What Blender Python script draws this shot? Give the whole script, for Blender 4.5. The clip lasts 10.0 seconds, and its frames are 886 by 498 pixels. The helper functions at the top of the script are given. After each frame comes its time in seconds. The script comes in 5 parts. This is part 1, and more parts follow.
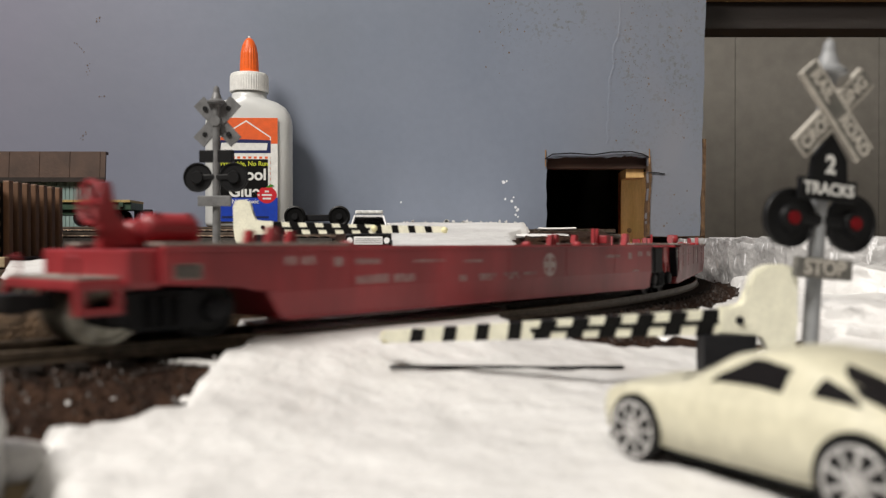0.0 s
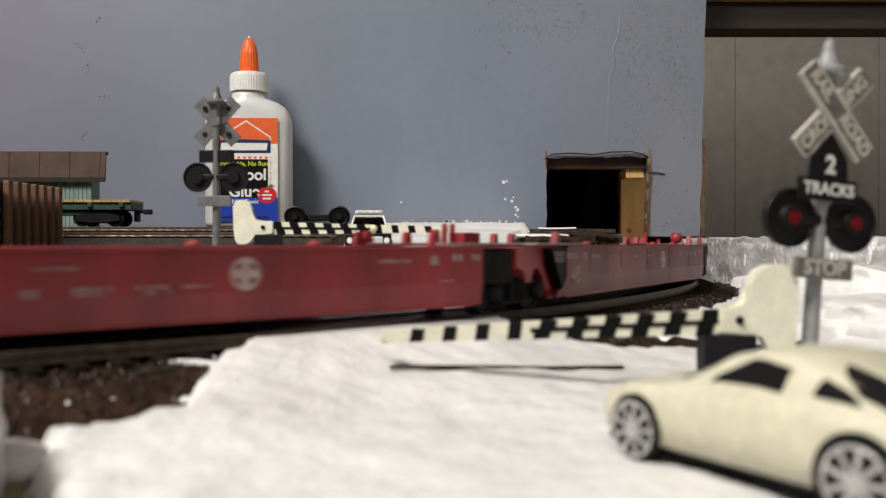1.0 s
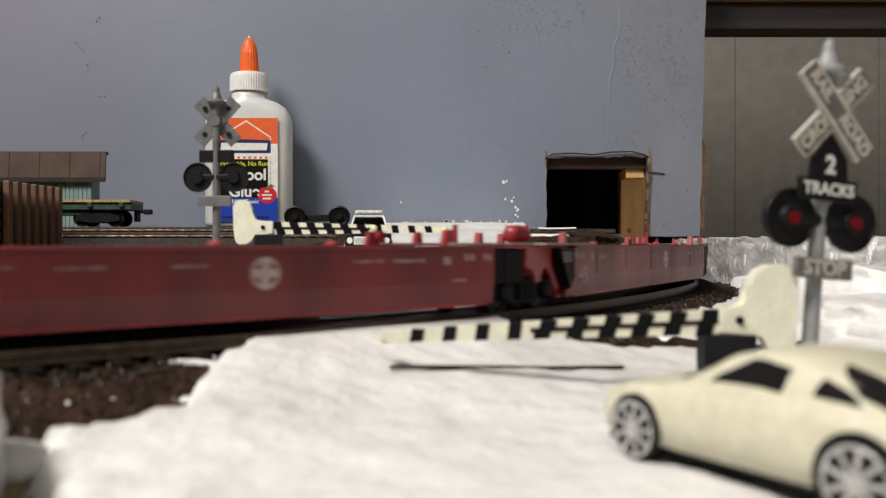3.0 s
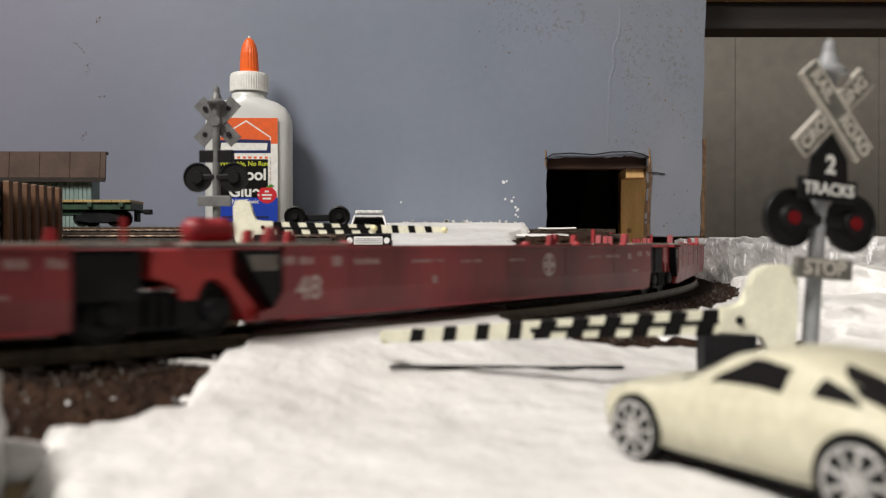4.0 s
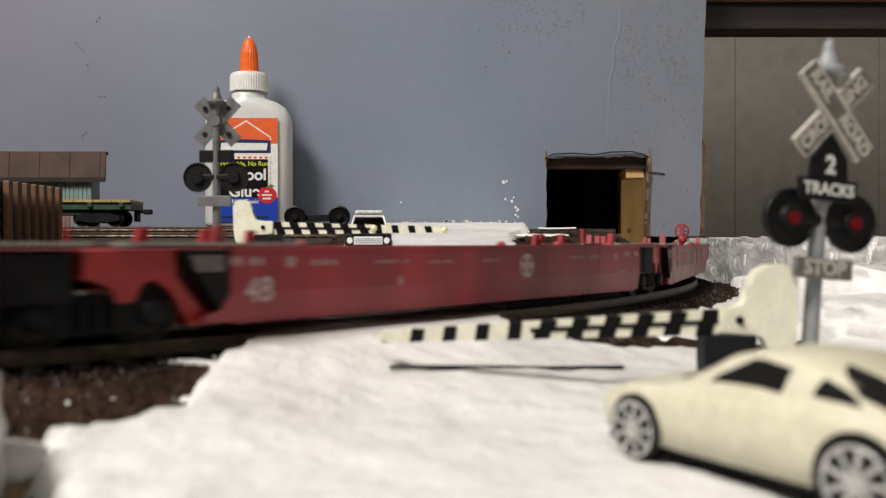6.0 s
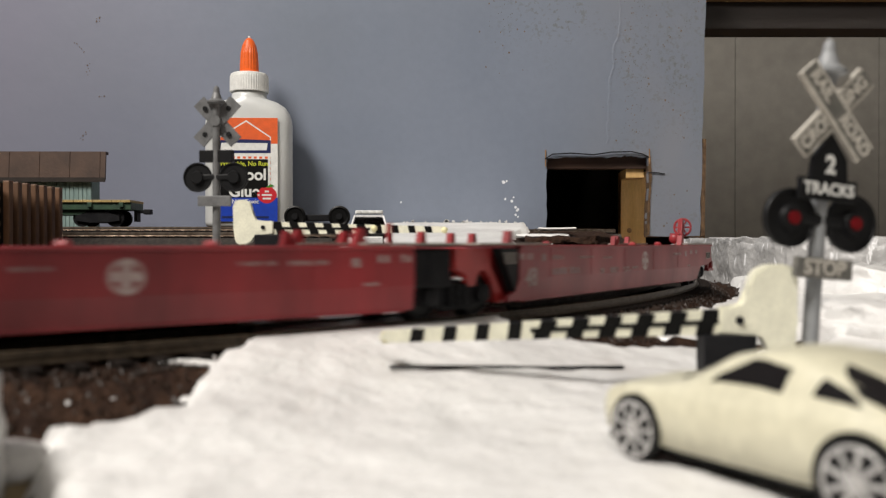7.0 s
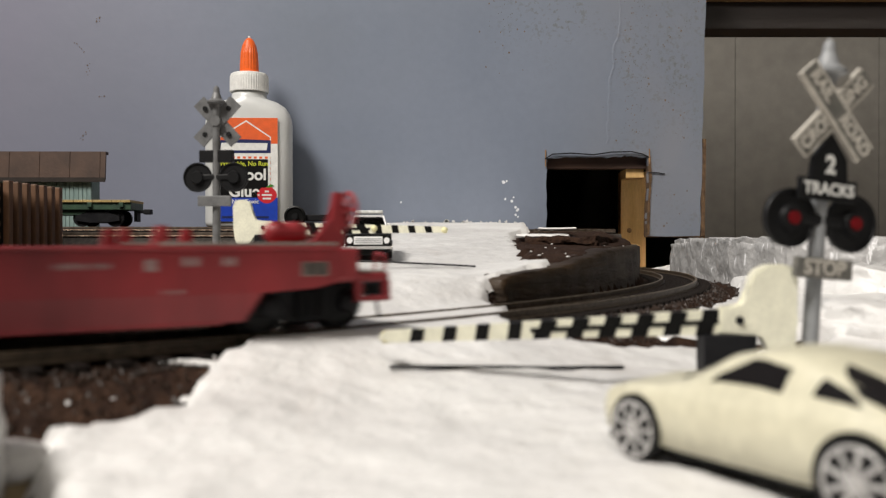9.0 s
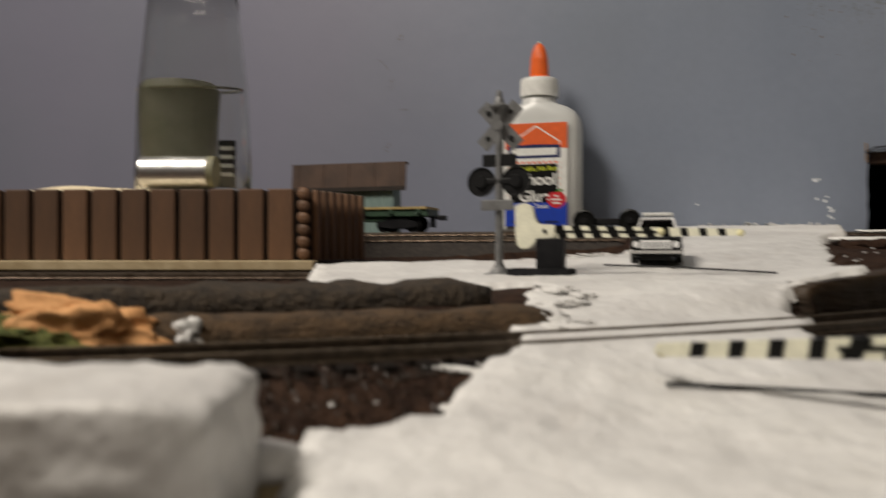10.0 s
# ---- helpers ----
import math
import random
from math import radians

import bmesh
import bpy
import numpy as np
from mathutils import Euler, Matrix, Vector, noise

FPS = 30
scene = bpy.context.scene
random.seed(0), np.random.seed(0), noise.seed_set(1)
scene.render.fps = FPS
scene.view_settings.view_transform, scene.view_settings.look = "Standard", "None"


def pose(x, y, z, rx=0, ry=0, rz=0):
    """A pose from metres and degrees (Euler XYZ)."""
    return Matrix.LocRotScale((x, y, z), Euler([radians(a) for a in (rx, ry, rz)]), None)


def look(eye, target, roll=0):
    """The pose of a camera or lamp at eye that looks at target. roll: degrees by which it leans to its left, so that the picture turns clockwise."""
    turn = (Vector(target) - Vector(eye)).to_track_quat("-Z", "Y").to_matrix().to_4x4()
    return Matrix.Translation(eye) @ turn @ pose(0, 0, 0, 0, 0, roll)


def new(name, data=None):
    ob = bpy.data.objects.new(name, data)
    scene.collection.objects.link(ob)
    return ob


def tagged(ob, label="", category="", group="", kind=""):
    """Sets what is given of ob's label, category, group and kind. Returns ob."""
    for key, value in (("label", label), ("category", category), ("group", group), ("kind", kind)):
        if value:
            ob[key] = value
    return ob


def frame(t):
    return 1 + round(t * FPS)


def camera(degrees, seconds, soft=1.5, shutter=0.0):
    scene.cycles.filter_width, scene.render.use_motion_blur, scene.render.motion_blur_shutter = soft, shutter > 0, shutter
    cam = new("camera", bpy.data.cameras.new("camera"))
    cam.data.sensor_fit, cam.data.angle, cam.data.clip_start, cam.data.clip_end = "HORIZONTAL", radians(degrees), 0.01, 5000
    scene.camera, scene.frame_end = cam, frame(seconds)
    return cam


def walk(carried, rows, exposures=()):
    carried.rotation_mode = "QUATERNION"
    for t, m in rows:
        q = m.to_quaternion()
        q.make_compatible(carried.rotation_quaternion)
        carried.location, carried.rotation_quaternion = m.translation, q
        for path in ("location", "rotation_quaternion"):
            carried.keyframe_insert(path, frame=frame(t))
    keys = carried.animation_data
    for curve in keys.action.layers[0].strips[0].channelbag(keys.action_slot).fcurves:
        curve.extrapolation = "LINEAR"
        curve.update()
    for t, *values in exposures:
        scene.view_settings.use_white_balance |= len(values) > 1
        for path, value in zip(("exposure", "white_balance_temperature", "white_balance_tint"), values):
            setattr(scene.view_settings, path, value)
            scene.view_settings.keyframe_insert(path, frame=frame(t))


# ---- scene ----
cam = camera(54.26, 10.0, soft=1.25, shutter=0.5)
cam.data.dof.use_dof = True
cam.data.dof.focus_distance = 0.56
cam.data.dof.aperture_fstop = 26.0
EYE = 0.0173
walk(cam, [
    (0.0, pose(0, 0, EYE, 89.66, 0, 0)),
    (8.9, pose(0, 0, EYE, 89.66, 0, 0)),
    (9.0, pose(0, 0, EYE, 89.66, 0, 0)),
    (9.1, pose(0, 0, EYE, 89.66, 0, 0.1)),
    (9.2, pose(0, 0.0001, EYE, 89.60, 0, 0.95)),
    (9.3, pose(0, 0.0003, EYE, 89.54, 0, 1.98)),
    (9.5, pose(0.0012, 0.0044, EYE - 0.0001, 89.50, -0.2, 6.52)),
    (9.6, pose(0.0013, 0.0058, EYE - 0.0003, 89.38, -0.15, 9.19)),
    (9.8, pose(0.0018, 0.0087, EYE - 0.0005, 88.98, -0.3, 15.16)),
    (10.0, pose(0.0030, 0.0118, EYE - 0.0004, 90.01, 0.02, 19.46)),
], exposures=[(0.0, 0.0, 6500, 10), (9.4, 0.0, 6500, 10), (9.6, -0.1, 6500, 10), (9.8, -0.35, 6500, 10), (10.0, -0.5, 6950, 10)])

# ---- light ----
world = bpy.data.worlds.new("room_air")
world.use_nodes = True
world.node_tree.nodes["Background"].inputs[0].default_value = (0.9, 0.92, 1.0, 1)
world.node_tree.nodes["Background"].inputs[1].default_value = 0.015
scene.world = world


def ceiling_lamp(name, eye, target, sx, sy, watts, color, spread=math.pi):
    data = bpy.data.lights.new(name, "AREA")
    data.shape, data.size, data.size_y, data.energy, data.color = "RECTANGLE", sx, sy, watts, color
    ob = new(name, data)
    data.spread = spread
    ob.matrix_world = look(eye, target)
    return ob


ceiling_lamp("ceiling_lamp", (-0.70, -0.32, 1.20), (-0.04, 0.30, 0.0), 0.55, 0.35, 18.6, (1.0, 0.95, 0.885), radians(138))
# added narrow fill, not a known lamp: brightens the pine stud past the sheet's edge
ceiling_lamp("room_lamp", (0.95, 0.58, 0.72), (0.19, 0.76, 0.03), 0.2, 0.2, 0.36, (1.0, 0.9, 0.76), radians(30))

ceiling_lamp("rear_ceiling_lamp", (0.20, -0.95, 1.32), (0.0, 0.2, 0.0), 0.9, 0.3, 5.6, (1.0, 0.92, 0.82))

# ---- helpers of this scene: lengths in millimetres ----
MM = 0.001


def mat(name, a, b=None, rough=0.6, scale=400.0, bump=0.0, bscale=None, metal=0.0, spec=0.5, fine=None, island=False, coat=0.0, stretch=(1, 1, 1), sub=0.0, grain=(0.78, 1.18)):
    """Procedural surface: two colours mixed by coarse noise, a finer grain, and relief."""
    m = bpy.data.materials.new(name)
    m.use_nodes = True
    nt = m.node_tree
    p = nt.nodes["Principled BSDF"]
    b = b or tuple(c * 0.8 for c in a)
    tc = nt.nodes.new("ShaderNodeTexCoord")
    mp = nt.nodes.new("ShaderNodeMapping")
    mp.inputs["Scale"].default_value = stretch
    nt.links.new(tc.outputs["Object"], mp.inputs["Vector"])
    n1 = nt.nodes.new("ShaderNodeTexNoise")
    n1.inputs["Scale"].default_value, n1.inputs["Detail"].default_value = scale, 5
    nt.links.new(mp.outputs[0], n1.inputs["Vector"])
    ramp = nt.nodes.new("ShaderNodeValToRGB")
    ramp.color_ramp.elements[0].position, ramp.color_ramp.elements[1].position = 0.32, 0.68
    ramp.color_ramp.elements[0].color, ramp.color_ramp.elements[1].color = (*a, 1), (*b, 1)
    nt.links.new(n1.outputs[0], ramp.inputs[0])
    n2 = nt.nodes.new("ShaderNodeTexNoise")
    n2.inputs["Scale"].default_value, n2.inputs["Detail"].default_value = fine or scale * 7, 4
    nt.links.new(mp.outputs[0], n2.inputs["Vector"])
    mr = nt.nodes.new("ShaderNodeMapRange")
    mr.inputs["To Min"].default_value, mr.inputs["To Max"].default_value = grain
    nt.links.new(n2.outputs[0], mr.inputs[0])
    mul = nt.nodes.new("ShaderNodeMixRGB")
    mul.blend_type, mul.inputs[0].default_value = "MULTIPLY", 1.0
    nt.links.new(ramp.outputs[0], mul.inputs[1])
    nt.links.new(mr.outputs[0], mul.inputs[2])
    last = mul
    if island:
        oi = nt.nodes.new("ShaderNodeObjectInfo")
        mr2 = nt.nodes.new("ShaderNodeMapRange")
        mr2.inputs["To Min"].default_value, mr2.inputs["To Max"].default_value = 0.7, 1.25
        nt.links.new(oi.outputs["Random"], mr2.inputs[0])
        last = nt.nodes.new("ShaderNodeMixRGB")
        last.blend_type, last.inputs[0].default_value = "MULTIPLY", 1.0
        nt.links.new(mul.outputs[0], last.inputs[1])
        nt.links.new(mr2.outputs[0], last.inputs[2])
    nt.links.new(last.outputs[0], p.inputs["Base Color"])
    rr = nt.nodes.new("ShaderNodeMapRange")
    rr.inputs["To Min"].default_value, rr.inputs["To Max"].default_value = max(rough - 0.12, 0.02), min(rough + 0.12, 1)
    nt.links.new(n1.outputs[0], rr.inputs[0])
    nt.links.new(rr.outputs[0], p.inputs["Roughness"])
    p.inputs["Metallic"].default_value = metal
    p.inputs["Specular IOR Level"].default_value = spec
    p.inputs["Coat Weight"].default_value = coat
    if sub:
        p.inputs["Subsurface Weight"].default_value = sub
        p.inputs["Subsurface Radius"].default_value = (0.002, 0.002, 0.002)
    if bump:
        nb = nt.nodes.new("ShaderNodeTexNoise")
        nb.inputs["Scale"].default_value, nb.inputs["Detail"].default_value = bscale or scale * 2, 6
        nt.links.new(mp.outputs[0], nb.inputs["Vector"])
        bp = nt.nodes.new("ShaderNodeBump")
        bp.inputs["Strength"].default_value, bp.inputs["Distance"].default_value = 0.8, bump * MM
        nt.links.new(nb.outputs[0], bp.inputs["Height"])
        nt.links.new(bp.outputs[0], p.inputs["Normal"])
    return m


def part(name, bm, material, parent=None, label="", kind="", smooth=False, m=None):
    """Links a bmesh, whose lengths are millimetres, as one mesh object."""
    bmesh.ops.scale(bm, vec=(MM, MM, MM), verts=bm.verts)
    me = bpy.data.meshes.new(name)
    bmesh.ops.recalc_face_normals(bm, faces=bm.faces)
    bm.to_mesh(me)
    bm.free()
    if smooth:
        for f in me.polygons:
            f.use_smooth = True
    me.materials.append(material)
    ob = new(name, me)
    ob.parent = parent
    if m is not None:
        ob.matrix_basis = m
    return tagged(ob, label, "", "", kind)


def thing(name, label, category, group="", x=0, y=0, z=0, rz=0, rx=0, ry=0):
    ob = new(name)
    ob.empty_display_size = 0.005
    ob.matrix_basis = pose(x * MM, y * MM, z * MM, rx, ry, rz)
    return tagged(ob, label, category, group)


def box(bm, x0, x1, y0, y1, z0, z1, bevel=0.0):
    b = bmesh.ops.create_cube(bm, size=1.0)
    for v in b["verts"]:
        v.co = Vector(((x0 + x1) / 2 + v.co.x * (x1 - x0), (y0 + y1) / 2 + v.co.y * (y1 - y0), (z0 + z1) / 2 + v.co.z * (z1 - z0)))
    if bevel:
        es = list({e for v in b["verts"] for e in v.link_edges})
        bmesh.ops.bevel(bm, geom=es, offset=bevel, segments=2, affect="EDGES", profile=0.6)
    return bm


def Box(*a, **k):
    return box(bmesh.new(), *a, **k)


def rod(bm, p0, p1, r0, r1=None, seg=12):
    p0, p1 = Vector(p0), Vector(p1)
    d = p1 - p0
    m = Matrix.Translation((p0 + p1) / 2) @ d.to_track_quat("Z", "Y").to_matrix().to_4x4()
    bmesh.ops.create_cone(bm, cap_ends=True, segments=seg, radius1=r0, radius2=r0 if r1 is None else r1, depth=d.length, matrix=m)
    return bm


def Rod(*a, **k):
    return rod(bmesh.new(), *a, **k)


def prism(bm, pts, a0, a1, axis="y"):
    """A polygon pushed along an axis: pts are (x, z) for y, (x, y) for z, (y, z) for x."""
    def at(p, a):
        return {"y": (p[0], a, p[1]), "z": (p[0], p[1], a), "x": (a, p[0], p[1])}[axis]
    v0 = [bm.verts.new(at(p, a0)) for p in pts]
    v1 = [bm.verts.new(at(p, a1)) for p in pts]
    bm.faces.new(v0)
    bm.faces.new(v1[::-1])
    for i in range(len(pts)):
        j = (i + 1) % len(pts)
        bm.faces.new((v0[i], v1[i], v1[j], v0[j]))
    return bm


def Prism(*a, **k):
    return prism(bmesh.new(), *a, **k)


def lathe(prof, seg=24, sx=1.0, sy=1.0):
    """A turned form: prof is (radius, z) from the bottom to the top."""
    bm = bmesh.new()
    rings = []
    for r, z in prof:
        rings.append([bm.verts.new((r * sx * math.cos(2 * math.pi * i / seg), r * sy * math.sin(2 * math.pi * i / seg), z)) for i in range(seg)])
    for a, b in zip(rings, rings[1:]):
        for i in range(seg):
            bm.faces.new((a[i], a[(i + 1) % seg], b[(i + 1) % seg], b[i]))
    bm.faces.new(rings[0][::-1])
    bm.faces.new(rings[-1])
    return bm


def tube(pts, r, seg=6):
    """One round wire swept along a line of points."""
    bm = bmesh.new()
    pts = [Vector(p) for p in pts]
    rings = []
    for i, p in enumerate(pts):
        d = (pts[min(i + 1, len(pts) - 1)] - pts[max(i - 1, 0)]).normalized()
        q = d.to_track_quat("Z", "Y").to_matrix()
        rings.append([bm.verts.new(p + q @ Vector((r * math.cos(2 * math.pi * k / seg), r * math.sin(2 * math.pi * k / seg), 0))) for k in range(seg)])
    for x, y in zip(rings, rings[1:]):
        for k in range(seg):
            bm.faces.new((x[k], x[(k + 1) % seg], y[(k + 1) % seg], y[k]))
    bm.faces.new(rings[0][::-1])
    bm.faces.new(rings[-1])
    return bm


def text(name, body, size, material, parent, m, align="CENTER", bold=0.0, depth=0.02):
    cu = bpy.data.curves.new(name, "FONT")
    cu.body, cu.size, cu.align_x, cu.align_y, cu.extrude, cu.offset = body, size * MM, align, "CENTER", depth * MM, bold * MM
    tmp = new(name, cu)
    me = bpy.data.meshes.new_from_object(tmp.evaluated_get(bpy.context.evaluated_depsgraph_get()))
    bpy.data.objects.remove(tmp)
    me.materials.clear()
    me.materials.append(material)
    ob = new(name, me)
    ob.parent = parent
    ob.matrix_basis = m
    return ob


def lerp(x, rows):
    return float(np.interp(x, [r[0] for r in rows], [r[1] for r in rows]))


def smooth(x, a, b):
    t = min(max((x - a) / (b - a), 0), 1)
    return t * t * (3 - 2 * t)


def nz(x, y, s, k=0.0):
    return noise.noise((x / s, y / s, k))


def stain_and_dim_wall(m):
    """Greenish specks and pale scuffs in patches over the painted sheet, and painted dimming towards +x."""
    nt = m.node_tree
    p = nt.nodes["Principled BSDF"]
    base = p.inputs["Base Color"].links[0].from_socket
    tc = nt.nodes.new("ShaderNodeTexCoord")
    def noise_ramp(scale, lo, hi, detail=6, loc=(0, 0, 0), stretch=(1, 1, 1)):
        mp = nt.nodes.new("ShaderNodeMapping")
        mp.inputs["Location"].default_value, mp.inputs["Scale"].default_value = loc, stretch
        nt.links.new(tc.outputs["Object"], mp.inputs["Vector"])
        n = nt.nodes.new("ShaderNodeTexNoise")
        n.inputs["Scale"].default_value, n.inputs["Detail"].default_value = scale, detail
        nt.links.new(mp.outputs[0], n.inputs["Vector"])
        r = nt.nodes.new("ShaderNodeMapRange")
        r.inputs["From Min"].default_value, r.inputs["From Max"].default_value = lo, hi
        nt.links.new(n.outputs[0], r.inputs[0])
        return r.outputs[0]
    def over(col, fac, blend="MIX", amount=1.0):
        nonlocal base
        mul = nt.nodes.new("ShaderNodeMath")
        mul.operation, mul.inputs[1].default_value = "MULTIPLY", amount
        nt.links.new(fac, mul.inputs[0])
        mx = nt.nodes.new("ShaderNodeMixRGB")
        mx.blend_type = blend
        nt.links.new(mul.outputs[0], mx.inputs[0])
        nt.links.new(base, mx.inputs[1])
        mx.inputs[2].default_value = (*col, 1)
        base = mx.outputs[0]
    def both(x, y):
        mul = nt.nodes.new("ShaderNodeMath")
        mul.operation = "MULTIPLY"
        nt.links.new(x, mul.inputs[0])
        nt.links.new(y, mul.inputs[1])
        return mul.outputs[0]
    sep = nt.nodes.new("ShaderNodeSeparateXYZ")
    nt.links.new(tc.outputs["Object"], sep.inputs[0])
    def reach(lo, hi):
        r = nt.nodes.new("ShaderNodeMapRange")
        r.inputs["From Min"].default_value, r.inputs["From Max"].default_value = lo, hi
        nt.links.new(sep.outputs["X"], r.inputs[0])
        return r.outputs[0]
    # older mauve coat at one end, damp specks and a pale repaired strip at the other
    over((0.196, 0.190, 0.250), reach(-0.12, -0.34), amount=0.8)
    over((0.168, 0.188, 0.227), noise_ramp(6, 0.45, 0.75), amount=0.5)
    rise = nt.nodes.new("ShaderNodeMapRange")
    rise.inputs["From Min"].default_value, rise.inputs["From Max"].default_value = 0.12, 0.19
    nt.links.new(sep.outputs["Z"], rise.inputs[0])
    over((0.09, 0.09, 0.06), both(both(noise_ramp(330, 0.55, 0.68, 3), noise_ramp(14, 0.46, 0.64, 3, (3, 0, 1))), both(reach(0.02, 0.10), rise.outputs[0])), amount=0.6)
    over((0.09, 0.085, 0.06), both(both(noise_ramp(380, 0.53, 0.66, 3), noise_ramp(20, 0.40, 0.60, 3, (5, 0, 2))), reach(0.125, 0.15)), amount=0.75)
    # weaker light at the +x end, put into the colour as a smooth darkening
    over((0.150, 0.163, 0.190), reach(0.06, 0.20), amount=0.45)
    over((0.205, 0.213, 0.245), both(noise_ramp(16, 0.45, 0.7, 4, (1, 0, 5), (1.2, 1, 0.5)), reach(0.09, 0.15)), amount=0.6)
    nt.links.new(base, p.inputs["Base Color"])


def blots(m, col, scale, lo, hi, stretch=(1, 1, 1), amount=1.0):
    """Lays spots of one colour over a surface where a noise passes a threshold."""
    nt = m.node_tree
    p = nt.nodes["Principled BSDF"]
    base = p.inputs["Base Color"].links[0].from_socket
    tc = nt.nodes.new("ShaderNodeTexCoord")
    mp = nt.nodes.new("ShaderNodeMapping")
    mp.inputs["Scale"].default_value = stretch
    nt.links.new(tc.outputs["Object"], mp.inputs["Vector"])
    n = nt.nodes.new("ShaderNodeTexNoise")
    n.inputs["Scale"].default_value, n.inputs["Detail"].default_value = scale, 4
    nt.links.new(mp.outputs[0], n.inputs["Vector"])
    r = nt.nodes.new("ShaderNodeMapRange")
    r.inputs["From Min"].default_value, r.inputs["From Max"].default_value, r.inputs["To Max"].default_value = lo, hi, amount
    nt.links.new(n.outputs[0], r.inputs[0])
    mx = nt.nodes.new("ShaderNodeMixRGB")
    nt.links.new(r.outputs[0], mx.inputs[0])
    nt.links.new(base, mx.inputs[1])
    mx.inputs[2].default_value = (*col, 1)
    nt.links.new(mx.outputs[0], p.inputs["Base Color"])


def soil_plaster(m):
    """Grey-brown smears and small dark pits in the white plaster."""
    blots(m, (0.40, 0.365, 0.33), 42, 0.60, 0.74, (2.2, 0.6, 1), 0.25)
    blots(m, (0.22, 0.18, 0.15), 420, 0.70, 0.76, (1, 1, 1), 0.5)


# ---- materials ----
M = {}
M["snow"] = mat("white_plaster", (0.755, 0.75, 0.735), (0.60, 0.59, 0.58), 0.42, 30, 1.8, 150, fine=500, grain=(0.88, 1.07))
soil_plaster(M["snow"])
M["foam"] = mat("grey_foam", (0.46, 0.455, 0.45), (0.36, 0.355, 0.35), 0.38, 60, 1.2, 300, spec=0.6)
blots(M["foam"], (0.85, 0.85, 0.86), 260, 0.60, 0.66, (1, 1, 0.35), 0.9)
blots(M["foam"], (0.24, 0.235, 0.23), 190, 0.64, 0.72, (1, 1, 0.7), 0.6)
M["earth"] = mat("brown_painted_foam", (0.042, 0.021, 0.012), (0.014, 0.0065, 0.004), 0.8, 260, 2.2, 600, spec=0.15)
M["ballast"] = mat("dark_ballast", (0.040, 0.030, 0.024), (0.016, 0.013, 0.011), 0.8, 500, 1.0, 1500)
M["tie"] = mat("tie_plastic", (0.016, 0.012, 0.010), (0.008, 0.006, 0.005), 0.75, 600, 0.3, spec=0.12)
M["rail"] = mat("tarnished_rail", (0.34, 0.27, 0.19), (0.16, 0.12, 0.085), 0.4, 500, metal=0.7)
M["wall"] = mat("blue_grey_paint", (0.166, 0.196, 0.256), (0.188, 0.218, 0.281), 0.5, 9, 0.3, 60, fine=160, grain=(0.92, 1.05))
stain_and_dim_wall(M["wall"])
# near-black colour that stands for the shade behind the opening
M["hole"] = mat("painted_hollow_shade", (0.02, 0.015, 0.012), None, 0.9, 50)
M["pine"] = mat("pine_wood", (0.72, 0.47, 0.20), (0.60, 0.36, 0.13), 0.6, 60, 0.1, 300, stretch=(4, 4, 0.5))
M["ply"] = mat("raw_plywood_edge", (0.34, 0.2, 0.09), (0.2, 0.11, 0.05), 0.8, 200, 0.2)
M["greywall"] = mat("grey_beige_panel", (0.39, 0.37, 0.335), (0.36, 0.34, 0.305), 0.6, 6, 0.1, 200)
M["beam"] = mat("dark_brown_beam", (0.013, 0.008, 0.006), (0.008, 0.005, 0.004), 0.6, 20, 0.1, 200, stretch=(0.3, 2, 2))
M["rail_side"] = mat("dark_painted_rail", (0.105, 0.078, 0.055), (0.048, 0.036, 0.025), 0.5, 500, metal=0.1, spec=0.25)
M["lintel"] = mat("stained_brown_timber", (0.07, 0.032, 0.018), (0.03, 0.014, 0.009), 0.7, 40, 0.2, 200, stretch=(0.3, 2, 2))
M["torn"] = mat("torn_fibreboard", (0.15, 0.085, 0.04), (0.06, 0.034, 0.018), 0.9, 200, 0.4)
M["room"] = mat("room_paint", (0.55, 0.53, 0.5), (0.5, 0.48, 0.45), 0.8, 3)
M["red"] = mat("oxide_red_plastic", (0.36, 0.034, 0.041), (0.20, 0.024, 0.029), 0.4, 55, 0.05, 600, stretch=(1, 1, 0.35))
M["red_weathered"] = mat("grimy_red_plastic", (0.26, 0.030, 0.034), (0.12, 0.020, 0.022), 0.42, 45, 0.05, 600, stretch=(1, 1, 0.35))
M["red_bright"] = mat("bright_red_plastic", (0.42, 0.028, 0.026), (0.30, 0.022, 0.022), 0.4, 70, 0.05, 600)
M["worn_wheel"] = mat("worn_metal_wheel", (0.46, 0.44, 0.37), (0.20, 0.19, 0.16), 0.4, 300, metal=0.6)
M["black"] = mat("black_plastic", (0.006, 0.006, 0.0075), (0.011, 0.011, 0.0125), 0.55, 300, spec=0.18)

# ---- room ----
R_TRACK, CX, CY = 559.0, -420.0, 584.0


def slab(name, label, material, *b, kind="structure"):
    ob = part(name, Box(*b), material)
    return tagged(ob, label, "", "", kind)


slab("floor", "grey-brown room floor", M["room"], -2600, 2600, -2200, 2600, -1000, -950)
slab("ceiling", "off-white ceiling", M["room"], -2600, 2600, -2200, 2600, 1400, 1450)
slab("wall_west", "pale painted room wall", M["room"], -2650, -2600, -2200, 2600, -950, 1400)
slab("wall_east", "pale painted room wall", M["room"], 2600, 2650, -2200, 2600, -950, 1400)
slab("wall_south", "pale painted room wall", M["room"], -2600, 2600, -2250, -2200, -950, 1400)
